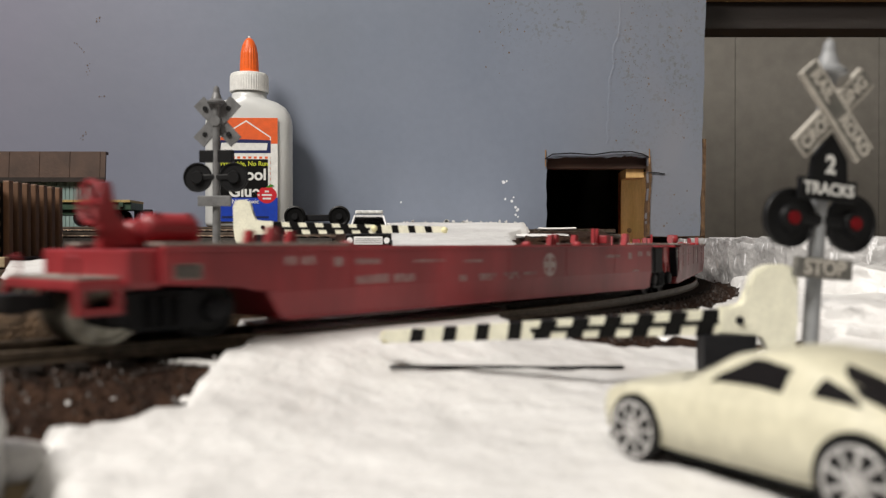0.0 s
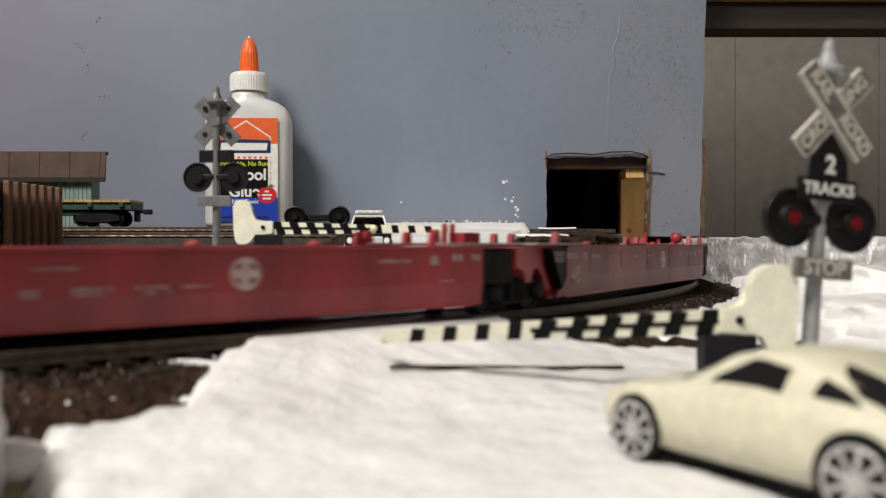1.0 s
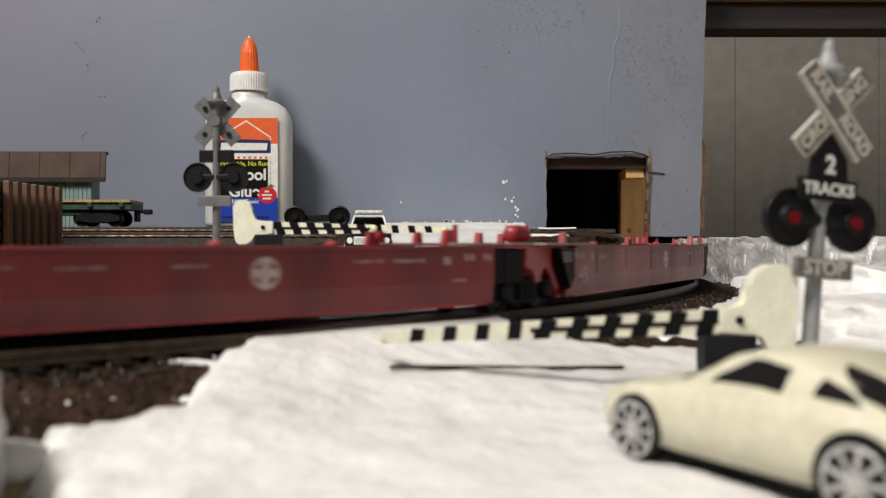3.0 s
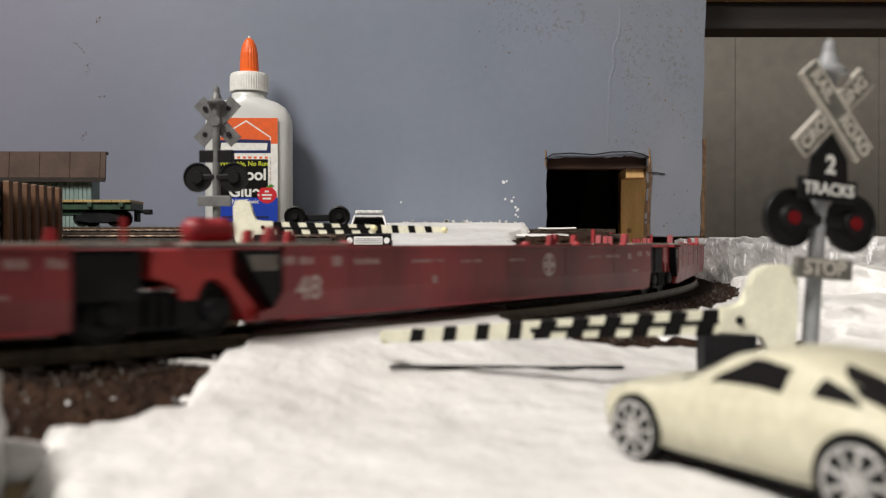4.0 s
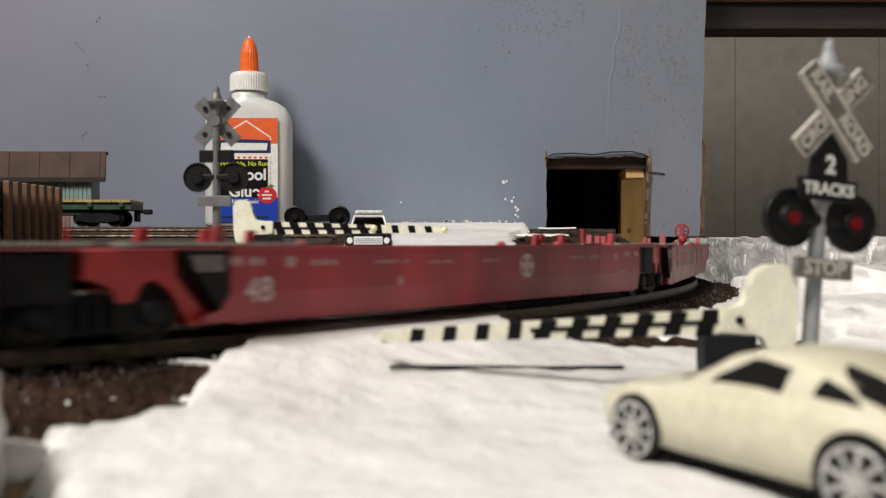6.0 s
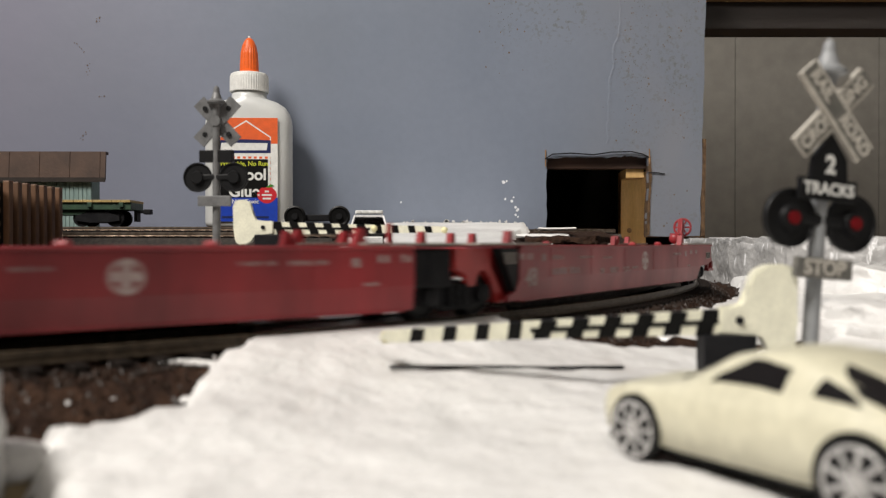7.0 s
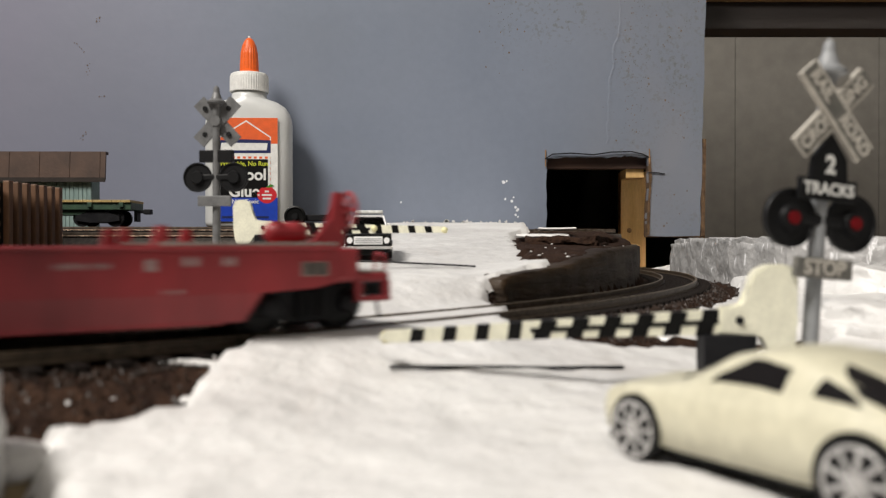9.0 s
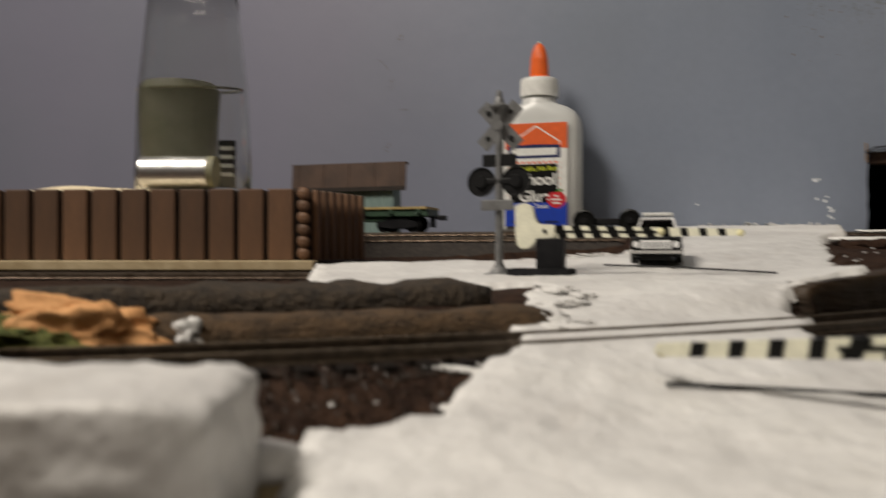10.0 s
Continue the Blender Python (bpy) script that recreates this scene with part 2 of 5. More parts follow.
# grey panelled wall behind the layout, in boards with open joints
back = slab("wall_north", "grey-beige panelled wall", M["room"], -2600, 2600, 1640, 1700, -950, 1400)
for i in range(13):
    x0 = 549 + (i - 6) * 270
    part("panel", Box(x0 + 0.5, x0 + 269.5, 1625, 1641, -900, 1395, bevel=0.8), M["greywall"], back)


def backdrop_board():
    """Painted sheet with an opening for the track; five pieces butted together make one sheet with a true hole."""
    w = tagged(new("wall_backdrop"), "blue-grey painted backdrop sheet with stains", "", "", "structure")
    bm = bmesh.new()
    Y0, Y1 = 680, 686
    # outline with a ragged rim round the opening
    rng = random.Random(4)
    hole = [(81, -20), (81.5, 40), (81, 70), (82, 84.5), (100, 86), (130, 85.2), (148, 87), (161, 85), (162, 60), (160, 40), (160.5, 23.5)]
    fine = []
    for a, b in zip(hole, hole[1:]):
        n = 8
        for i in range(n):
            fine.append((a[0] + (b[0] - a[0]) * i / n + rng.uniform(-.5, .5), a[1] + (b[1] - a[1]) * i / n + rng.uniform(-.5, .5)))
    right = [(160.5, 23.5), (175, 23), (190, 23.3), (202, 23.6)]
    edge = [(202 + 4.5 * i / 14 + rng.uniform(-.5, .5), 23.6 + 186 * i / 14) for i in range(1, 15)]
    pts = [(-1000, -20)] + fine + right + edge + [(215, 680), (-1000, 680)]
    prism(bm, pts, Y0, Y1)
    part("sheet", bm, M["wall"], w)
    return w


backdrop_board()

# ---- ground ----


def rad(x, y):
    return math.hypot(x - CX, y - CY)


ZY = [(150, 0), (225, 2), (270, 7), (317, 8), (361, 10.7), (450, 17.5), (540, 25), (580, 28), (640, 33), (700, 33)]


def level(x, y):
    """Height of the finished ground, in millimetres over the rail head of the lower track."""
    d = R_TRACK - rad(x, y)
    if d < -14:
        z = lerp(-d, [(14, -0.9), (20, -1.8), (32, -4.8), (46, -7.2), (70, -9.3), (140, -10.5)])
        if x > 60:
            k = smooth(x, 80, 130) * smooth(y, 170, 240)
            z = z * (1 - k) + k * lerp(-d, [(14, -2), (24, -3), (40, 0), (300, 3)])
        return z
    return -0.5 + (lerp(y, ZY) + 0.5) * smooth(d, 13, 34)


def earth_level(x, y):
    d = R_TRACK - rad(x, y)
    z = level(x, y) - 1.2
    snow = snowy(x, y)
    if d < -20:
        z -= (1.0 if snow else 4.5) * smooth(-d, 22, 34)
    if abs(d) < 26:                         # bed of the lower track
        z = min(z, -3.7 - 4.5 * smooth(-d, 16, 27)) if d < 0 else -3.7
    if d >= 20:                             # bank behind the lower track
        k = smooth(d, 20, 25)
        top = level(x, y) - 0.8
        if x > 20:
            top = lerp(y, [(250, 6), (300, 8.5), (363, 15), (430, 17), (520, 20), (600, 26)])
        if x < -40:
            v = -0.333 * (x - 3) + 0.943 * (y - 12)
            low = lerp(v, [(150, 1), (200, 2), (250, 4), (400, 4), (450, 9), (520, 12)])
            low = max(low, lerp(y, [(470, 0), (492, 18), (535, 20), (550, 24), (640, 27)]))
            top = low + (top - low) * smooth(x, -80, -44)
        z = -3.7 * (1 - k) + k * top
        if snow:
            z = min(z, level(x, y) - 1.0)
    return z + 0.5 * nz(x, y, 9) + 0.4 * nz(x, y, 3, 5)


def sheet(x0, x1, y0, y1, step, height, keep=None, drop=4.5):
    """A grid of the given height; where keep() is given, cells outside are left out and the rim is turned down."""
    nx, ny = int((x1 - x0) / step) + 1, int((y1 - y0) / step) + 1
    bm = bmesh.new()
    grid = {}
    inside = {}
    for i in range(nx):
        for j in range(ny):
            x, y = x0 + i * step, y0 + j * step
            inside[i, j] = keep is None or keep(x, y)
    for i in range(nx):
        for j in range(ny):
            near = [inside.get((i + a, j + b), False) for a in (-1, 0, 1) for b in (-1, 0, 1)]
            if any(near):
                x, y = x0 + i * step, y0 + j * step
                grid[i, j] = bm.verts.new((x, y, height(x, y) - (0 if inside[i, j] else drop)))
    for i in range(nx - 1):
        for j in range(ny - 1):
            q = [grid.get(k) for k in ((i, j), (i + 1, j), (i + 1, j + 1), (i, j + 1))]
            if all(q) and any(inside[k] for k in ((i, j), (i + 1, j), (i + 1, j + 1), (i, j + 1))):
                bm.faces.new(q)
    return bm


ROAD_L = [(40, -30), (84, -39), (100, -46), (110, -50), (113.5, -45), (120, -40), (131, -37), (140, -38), (148, -39), (153, -38), (157, -36.5), (165, -37), (172, -38.5), (190, -43), (206, -47.5), (250, -55), (290, -62), (305, -68)]
ROAD_R = [(150, 300), (196, 300), (199.5, 36), (205, 20), (213, 16), (240, 17), (256, 17.5), (266, 12), (272, 12), (278, 19), (286, 24), (300, 33.5), (312, 40), (322, 37), (345, 34), (380, 36), (400, 37), (470, 38), (520, 40), (560, 52), (600, 58), (690, 62)]


def snowy(x, y):
    j = 3.0 * nz(x, y, 12, 2) + 2.0 * nz(x, y, 4.5, 7)
    d = R_TRACK - rad(x, y)
    if x > 16 and y < 240:
        return y < lerp(x, [(16, 205), (20, 205), (29, 204), (35, 200), (48, 203), (58, 211), (64, 208), (90, 216), (120, 240), (400, 250)]) + 0.7 * j
    if x > 60 and d < -30 + j:
        return True
    u, v = 0.943 * (x - 3) + 0.333 * (y - 12), -0.333 * (x - 3) + 0.943 * (y - 12)
    if x < -40 and 262 + j < v < 385 + 2 * j and u > -0.146 * v + j:
        return True
    if y < 305:
        return lerp(y, ROAD_L) + j < x < lerp(y, ROAD_R) + j
    left = lerp(y, [(305, -60), (345, -70), (365, -74), (382, -66), (398, -52), (470, -50), (540, -48), (690, -48)])
    return left + j < x < lerp(y, ROAD_R) + j


def snow_level(x, y):
    z = level(x, y)
    d = R_TRACK - rad(x, y)
    if x > 8 and 262 < y < 345 and d > 19:  # the road runs out on the brow of the bank
        brow = lerp(y, [(262, 6.4), (285, 8.6), (312, 11.2), (345, 13.2)])
        z += max(0.0, brow - z) * (1 - smooth(d, 26, 60)) * smooth(d, 19, 22) * smooth(x, 8, 18)
    calm = 0.25 if abs(d) < 17 else 1.0
    return z + calm * (0.7 * nz(x, y, 22, 3) + 0.45 * nz(x, y, 7, 9) + 0.25 * nz(x, y, 2.6, 4) + 2.0 * max(0, nz(x * 1.6, y * 0.5, 8, 6)) * smooth(-x, 8, 34) * smooth(-y, -170, -120)) + (2.5 * max(0, nz(x, y, 25, 8)) if x > 80 else 0)


ground = part("ground", sheet(-1040, 420, -120, 700, 5, earth_level), M["earth"], smooth=True)
tagged(ground, "dark brown painted ground of the model railway", "ground", "", "structure")
road = part("road", sheet(-190, 380, 30, 676, 2, snow_level, snowy), M["snow"], smooth=True)
tagged(road, "white plaster road crossing the tracks", "road", "", "structure")
slab("table_top", "plywood table top under the layout", M["ply"], -1060, 700, -130, 1180, -45, -16)


# ---- track ----
def on_track(s, off=0.0, z=0.0):
    a = s / R_TRACK
    r = R_TRACK - off
    return (CX + r * math.cos(a), CY + r * math.sin(a), z)


def arc_strip(prof, s0, s1, n, wob=0.0):
    bm = bmesh.new()
    rows = []
    for i in range(n + 1):
        a = (s0 + (s1 - s0) * i / n) / R_TRACK
        c, s = math.cos(a), math.sin(a)
        rows.append([bm.verts.new((CX + r * c + wob * nz(i, k * 5, 4), CY + r * s + wob * nz(i, k * 5, 4, 9), z + wob * nz(i, k * 5, 3, 3))) for k, (r, z) in enumerate(prof)])
    m = len(prof)
    for a, b in zip(rows, rows[1:]):
        for k in range(m):
            bm.faces.new((a[k], b[k], b[(k + 1) % m], a[(k + 1) % m]))
    bm.faces.new(rows[0][::-1])
    bm.faces.new(rows[-1])
    return bm


S0, S1 = -1600.0, 560.0
track = tagged(new("track"), "curved dark rails on plastic ties in ballast", "railway track")
for side in (-8.25, 8.25):
    prof = [(-1.1, -2.3), (1.1, -2.3), (1.1, -2.0), (0.3, -1.9), (0.25, -1.0), (0.5, -0.9), (0.45, 0.0), (-0.45, 0.0), (-0.5, -0.9), (-0.25, -1.0), (-0.3, -1.9), (-1.1, -2.0)]
    part("rail", arc_strip([(R_TRACK + side + r, z) for r, z in prof], S0, S1, 280), M["rail_side"], track)
    part("rail_head", arc_strip([(R_TRACK + side + r, z) for r, z in ((-0.42, -0.05), (0.42, -0.05), (0.36, 0.07), (-0.36, 0.07))], S0, S1, 280), M["rail"], track, "worn bright rail head")
tie = part("tie", Box(-15, 15, -1.3, 1.3, -4.2, -2.3, bevel=0.25), M["tie"], track)
T0, T1 = -1000.0, 400.0
for i in range(int((T1 - T0) / 6.9)):
    a = (T0 + i * 6.9) / R_TRACK
    t = tie if i == 0 else new("tie", tie.data)
    t.parent = track
    t.matrix_basis = pose(*(c * MM for c in on_track(T0 + i * 6.9)), 0, 0, math.degrees(a))
bm = bmesh.new()
for lo, hi in ((S0, T0 - 6), (T1, S1)):
    for i in range(int((hi - lo) / 6.9)):
        s = lo + i * 6.9
        before = set(bm.verts)
        box(bm, -15, 15, -1.3, 1.3, -4.2, -2.3)
        m = Matrix.Translation(on_track(s)) @ Matrix.Rotation(s / R_TRACK, 4, "Z")
        for v in bm.verts:
            if v not in before:
                v.co = m @ v.co
part("ties_beyond", bm, M["tie"], track, kind="stuff")
bed = part("roadbed", arc_strip([(R_TRACK - 24, -16), (R_TRACK + 24, -16), (R_TRACK + 17, -4), (R_TRACK - 17, -4)], 70, S1, 60), M["ballast"])
tagged(bed, "dark roadbed behind the backdrop", "roadbed", "", "structure")


def ballast():
    """Loose stones between and beside the ties, joined as one."""
    rng = np.random.default_rng(5)
    verts, faces = [], []
    base = [(1, 0, -0.5), (-0.5, 0.9, -0.5), (-0.5, -0.9, -0.5), (0.1, 0.1, 0.9), (0.6, 0.5, 0.4)]
    tris = [(0, 1, 2), (0, 4, 1), (1, 4, 3), (0, 3, 4), (1, 3, 2), (2, 3, 0)]
    n = 0
    while n < 22000:
        s = rng.uniform(-760, -300) if n % 5 < 3 else rng.uniform(-330, 60)
        d = rng.uniform(-44, 24) if rng.uniform() < 0.75 else rng.uniform(-19, 19)
        if abs(abs(d) - 8.25) < 1.3:
            continue
        x, y, _ = on_track(s, d)
        if snowy(x, y):
            continue
        z = earth_level(x, y)
        r = rng.uniform(0.35, 0.85)
        a = rng.uniform(0, 6.28)
        c, q = math.cos(a), math.sin(a)
        k = len(verts)
        for p in base:
            px, py, pz = (p[i] * r * rng.uniform(0.6, 1.3) for i in range(3))
            verts.append(((x + px * c - py * q) * MM, (y + px * q + py * c) * MM, (z + pz + 0.15) * MM))
        faces += [tuple(k + i for i in t) for t in tris]
        n += 1
    me = bpy.data.meshes.new("ballast")
    me.from_pydata(verts, [], faces)
    me.materials.append(M["stones"])
    tagged(new("ballast", me), "loose dark brown ballast stones along the track", "ballast", "", "stuff")


M["stones"] = mat("ballast_stone", (0.040, 0.023, 0.015), (0.012, 0.007, 0.005), 0.45, 420, spec=0.25)
ballast()


def bank_wall():
    """Rounded brown face of the bank, which rises along the inner side of the curve."""
    bm = bmesh.new()
    rows = []
    for i in range(71):
        s = -346 + 226 * i / 70
        top = lerp(s, [(-346, 5.5), (-340, 7.4), (-300, 9.5), (-237, 15.2), (-120, 17)])
        row = []
        for k, (d, z) in enumerate(((19.5, -4.2), (19.7, 0.2), (20.1, top * 0.5), (20.6, top * 0.93), (21.8, top), (30, top + 0.1), (40, top - 3), (40, -4.2))):
            x, y, _ = on_track(s, d + 1.1 * nz(i, k * 3, 5) + 0.5 * nz(i, k * 3, 1.6, 4))
            row.append(bm.verts.new((x, y, z + 0.7 * nz(i, k * 3, 4, 7))))
        rows.append(row)
    for p, q in zip(rows, rows[1:]):
        for k in range(7):
            bm.faces.new((p[k], q[k], q[k + 1], p[k + 1]))
    bm.faces.new(rows[0])
    bm.faces.new(rows[-1][::-1])
    return bm


# ---- more materials ----
def plain(name, c, rough=0.5, metal=0.0, **k):
    return mat(name, c, tuple(v * 0.86 for v in c), rough, 250, metal=metal, **k)


M["bright"] = plain("bright_plated_plastic", (0.93, 0.93, 0.93), 0.3, 0.0, coat=0.5)
M["aged_white"] = mat("aged_white_paint", (0.62, 0.585, 0.52), (0.46, 0.43, 0.38), 0.55, 500)
M["grey_plastic"] = plain("grey_plastic", (0.29, 0.30, 0.31), 0.45, bump=0.05)
M["grey_weathered"] = mat("weathered_grey_plastic", (0.17, 0.172, 0.175), (0.10, 0.10, 0.10), 0.45, 260, 0.08, 900)
M["dark_plastic"] = plain("dark_grey_plastic", (0.007, 0.0072, 0.008), 0.5, spec=0.25)
M["cream"] = plain("cream_plastic", (0.82, 0.805, 0.65), 0.45)
M["white"] = plain("white_paint", (0.80, 0.80, 0.77), 0.5)
M["decal"] = mat("worn_white_lettering", (0.42, 0.31, 0.30), (0.26, 0.14, 0.14), 0.5, 900)
M["decal_bright"] = mat("white_lettering", (0.52, 0.43, 0.41), (0.36, 0.24, 0.23), 0.5, 700)
M["walk"] = mat("grey_walkway", (0.30, 0.27, 0.24), (0.20, 0.17, 0.15), 0.5, 700, 0.1)
M["steel"] = plain("dull_steel", (0.35, 0.34, 0.33), 0.35, 0.9)
M["chrome"] = plain("chrome", (0.85, 0.85, 0.86), 0.12, 1.0)
M["rim"] = mat("bright_rim_plating", (0.72, 0.71, 0.70), (0.52, 0.51, 0.50), 0.25, 200, metal=0.55, coat=0.4)
M["satin"] = plain("satin_silver", (0.85, 0.85, 0.84), 0.33, 1.0)
M["lens"] = plain("red_lens", (0.16, 0.005, 0.008), 0.25)
M["yellow"] = plain("pale_yellow_plastic", (0.80, 0.75, 0.44), 0.45)
M["black_paint"] = plain("black_paint", (0.005, 0.005, 0.005), 0.4, spec=0.2)
M["glass_dark"] = plain("dark_window", (0.012, 0.011, 0.012), 0.12)
M["ivory"] = mat("ivory_car_paint", (0.60, 0.575, 0.44), (0.52, 0.495, 0.375), 0.38, 90, coat=0.25)
M["orange"] = plain("orange_plastic", (0.86, 0.14, 0.02), 0.35)
M["label_orange"] = plain("orange_label_print", (0.80, 0.13, 0.03), 0.4)
M["navy"] = plain("navy_print", (0.01, 0.02, 0.10), 0.4)
M["blue"] = plain("blue_print", (0.01, 0.05, 0.42), 0.4)
M["lime"] = plain("yellow_green_print", (0.60, 0.66, 0.05), 0.4)
M["apple"] = plain("red_print", (0.6, 0.02, 0.03), 0.4)
M["leaf"] = plain("green_print", (0.05, 0.25, 0.03), 0.4)
M["bottle"] = mat("milky_plastic", (0.60, 0.61, 0.60), (0.54, 0.55, 0.54), 0.34, 30, sub=0.15, grain=(0.97, 1.03))
M["green"] = mat("faded_green_paint", (0.035, 0.075, 0.042), (0.02, 0.045, 0.028), 0.5, 200, 0.05)
M["deck"] = mat("tan_wood_deck", (0.46, 0.34, 0.13), (0.34, 0.24, 0.09), 0.6, 200, 0.1, stretch=(1, 4, 1))
M["roof"] = mat("brown_roof", (0.082, 0.043, 0.027), (0.042, 0.022, 0.014), 0.6, 45, 0.15, 500)
M["teal"] = mat("faded_teal_siding", (0.22, 0.30, 0.28), (0.15, 0.22, 0.21), 0.6, 200, 0.1, stretch=(3, 3, 0.4))
M["plank"] = mat("brown_plastic_plank", (0.145, 0.072, 0.036), (0.092, 0.045, 0.023), 0.6, 90, 0.15, 600, island=True, stretch=(1, 1, 0.3))
M["dark_wood"] = mat("dark_brown_gap", (0.02, 0.013, 0.01), None, 0.8, 200)
M["tan"] = mat("tan_board", (0.50, 0.40, 0.25), (0.36, 0.27, 0.15), 0.7, 120, 0.2)
M["sand"] = mat("cream_filling", (0.72, 0.62, 0.44), (0.60, 0.50, 0.34), 0.7, 120, 0.2)
M["olive"] = mat("olive_paper", (0.26, 0.245, 0.16), (0.19, 0.18, 0.11), 0.6, 60)
M["film"] = mat("olive_film", (0.46, 0.45, 0.34), (0.34, 0.33, 0.22), 0.4, 60, 0.4, 120)
M["film"].node_tree.nodes["Principled BSDF"].inputs["Transmission Weight"].default_value = 0.55
M["cloth"] = mat("orange_tan_cloth", (0.68, 0.36, 0.15), (0.54, 0.26, 0.10), 0.85, 150, 0.6, 900)
M["moss"] = mat("green_moss", (0.13, 0.135, 0.03), (0.055, 0.07, 0.016), 0.95, 600, 1.0, 1500)
M["bed"] = mat("brown_roadbed", (0.098, 0.055, 0.023), (0.038, 0.022, 0.010), 0.9, 200, 2.2, 700, stretch=(1, 1, 2))
M["bed_dark"] = mat("grey_brown_roadbed", (0.050, 0.033, 0.018), (0.016, 0.011, 0.007), 0.9, 260, 2.6, 600)
M["bed_olive"] = mat("olive_brown_bank", (0.040, 0.023, 0.010), (0.014, 0.008, 0.004), 0.5, 60, 1.4, 220, spec=0.3, stretch=(0.5, 0.5, 4))
M["decal_grey"] = mat("dirty_grey_sign", (0.20, 0.19, 0.17), (0.10, 0.10, 0.09), 0.55, 500)
M["rust"] = mat("rust_stain", (0.16, 0.10, 0.05), (0.10, 0.07, 0.05), 0.8, 300)
M["mould"] = mat("olive_mould_speck", (0.10, 0.095, 0.055), (0.06, 0.055, 0.03), 0.9, 300)
M["splash"] = mat("white_paint_splash", (0.85, 0.87, 0.9), None, 0.4, 300)
M["glass"] = bpy.data.materials.new("clear_plastic")
M["glass"].use_nodes = True
gp = M["glass"].node_tree.nodes["Principled BSDF"]
gp.inputs["Base Color"].default_value = (0.90, 0.91, 0.89, 1)
gp.inputs["Transmission Weight"].default_value = 1.0
gp.inputs["Roughness"].default_value = 0.06
gp.inputs["IOR"].default_value = 1.42


# ---- train ----
UNIT = 190.4
CARS = []
WHEELS = []
# small unevenness in the running of the train: seconds, millimetres
UNEVEN = [(0, 1.9), (0.5, -1.2), (1.0, -1.6), (1.5, -2.6), (1.8, 2.4), (2.0, 3.3), (2.5, 1.2), (4.0, -0.7), (5.5, 0.7), (7.0, 0.0), (8.0, -0.6), (8.6, 0.3), (9.0, 1.8), (9.3, 4.2), (9.6, 6.0), (10.0, 8.5)]


def run(t):
    """Place of the first unit's middle along the lower track, in millimetres."""
    return -388.17 - 94.36 * t + 0.6116 * t * t - 0.1711 * t ** 3 + lerp(t, UNEVEN)


def truck(parent, x, turn, outer=0):
    t = part("truck", Box(-4, 4, -9, 9, 5, 8, bevel=0.6), M["black"], parent, "black plastic truck", m=pose(x * MM, 0, 0, 0, 0, turn))
    for s in (-1, 1):
        pts = [(-13.0, 4.2), (-10.6, 3.2), (-7.6, 3.4), (-4.6, 2.0), (4.6, 2.0), (7.6, 3.4), (10.6, 3.2), (13.0, 4.2), (13.0, 7.2), (9, 8.0), (5.5, 9.2), (-5.5, 9.2), (-9, 8.0), (-13.0, 7.2)]
        bm = Prism(pts, s * 10.6 - 0.9, s * 10.6 + 0.9)
        bmesh.ops.bevel(bm, geom=list(bm.edges), offset=0.3, segments=1, affect="EDGES")
        f = part("side_frame", bm, M["black"], t)
        for u in (-9.2, 9.2):
            part("axle_box", lathe([(2.3, 0), (2.3, 1.4), (1.7, 1.9), (0.6, 2.1)], 14), M["black"], f, m=pose(u * MM, s * 11.2 * MM, 5.3 * MM, 90 * -s))
        for u in (-2.4, 0, 2.4):
            bm = bmesh.new()
            for k in range(6):
                rod(bm, (u, s * 11.8, 2.9 + 0.85 * k), (u, s * 11.8, 3.4 + 0.85 * k), 1.1, seg=10)
                rod(bm, (u, s * 11.8, 3.3 + 0.85 * k), (u, s * 11.8, 3.8 + 0.85 * k), 0.8, seg=8)
            part("spring", bm, M["black"], f)
    for u in (-9.2, 9.2):
        half = [(1.0, 0.0), (1.0, 6.4), (6.0, 6.6), (6.0, 7.2), (5.4, 7.3), (5.2, 9.4), (4.6, 9.5), (4.2, 9.1), (2.0, 9.2), (1.4, 9.8), (0.4, 9.9)]
        bm = lathe([(r, -z) for r, z in half[:0:-1]] + half, 28)
        bmesh.ops.rotate(bm, verts=bm.verts, matrix=Matrix.Rotation(math.pi / 2, 3, "X"))
        w = part("wheelset", bm, M["worn_wheel"] if outer * u > 0 else M["dark_plastic"], t, "worn bare metal wheelset" if outer * u > 0 else "")
        w.matrix_basis = pose(u * MM, 0, 5.4 * MM)
        WHEELS.append((w, u))
    return t


def side_face(parent, name, pieces, y=-16.32):
    """Worn lettering as thin raised strips broken into strokes on the outer face: (x, z, width, height)."""
    rng = random.Random(len(pieces))
    for x, z, w, h in pieces:
        bm = bmesh.new()
        n = max(1, int(w / (h * 0.75)))
        for i in range(n):
            x0 = x - w / 2 + w * i / n
            if h < 1.0 and rng.random() < 0.2:
                continue
            wd = w / n
            box(bm, x0, x0 + wd * 0.72, y, y + 0.12, z - h / 2, z + h / 2 * rng.uniform(0.6, 1.0))
        if len(bm.verts):
            part(name, bm, M["decal"], parent)


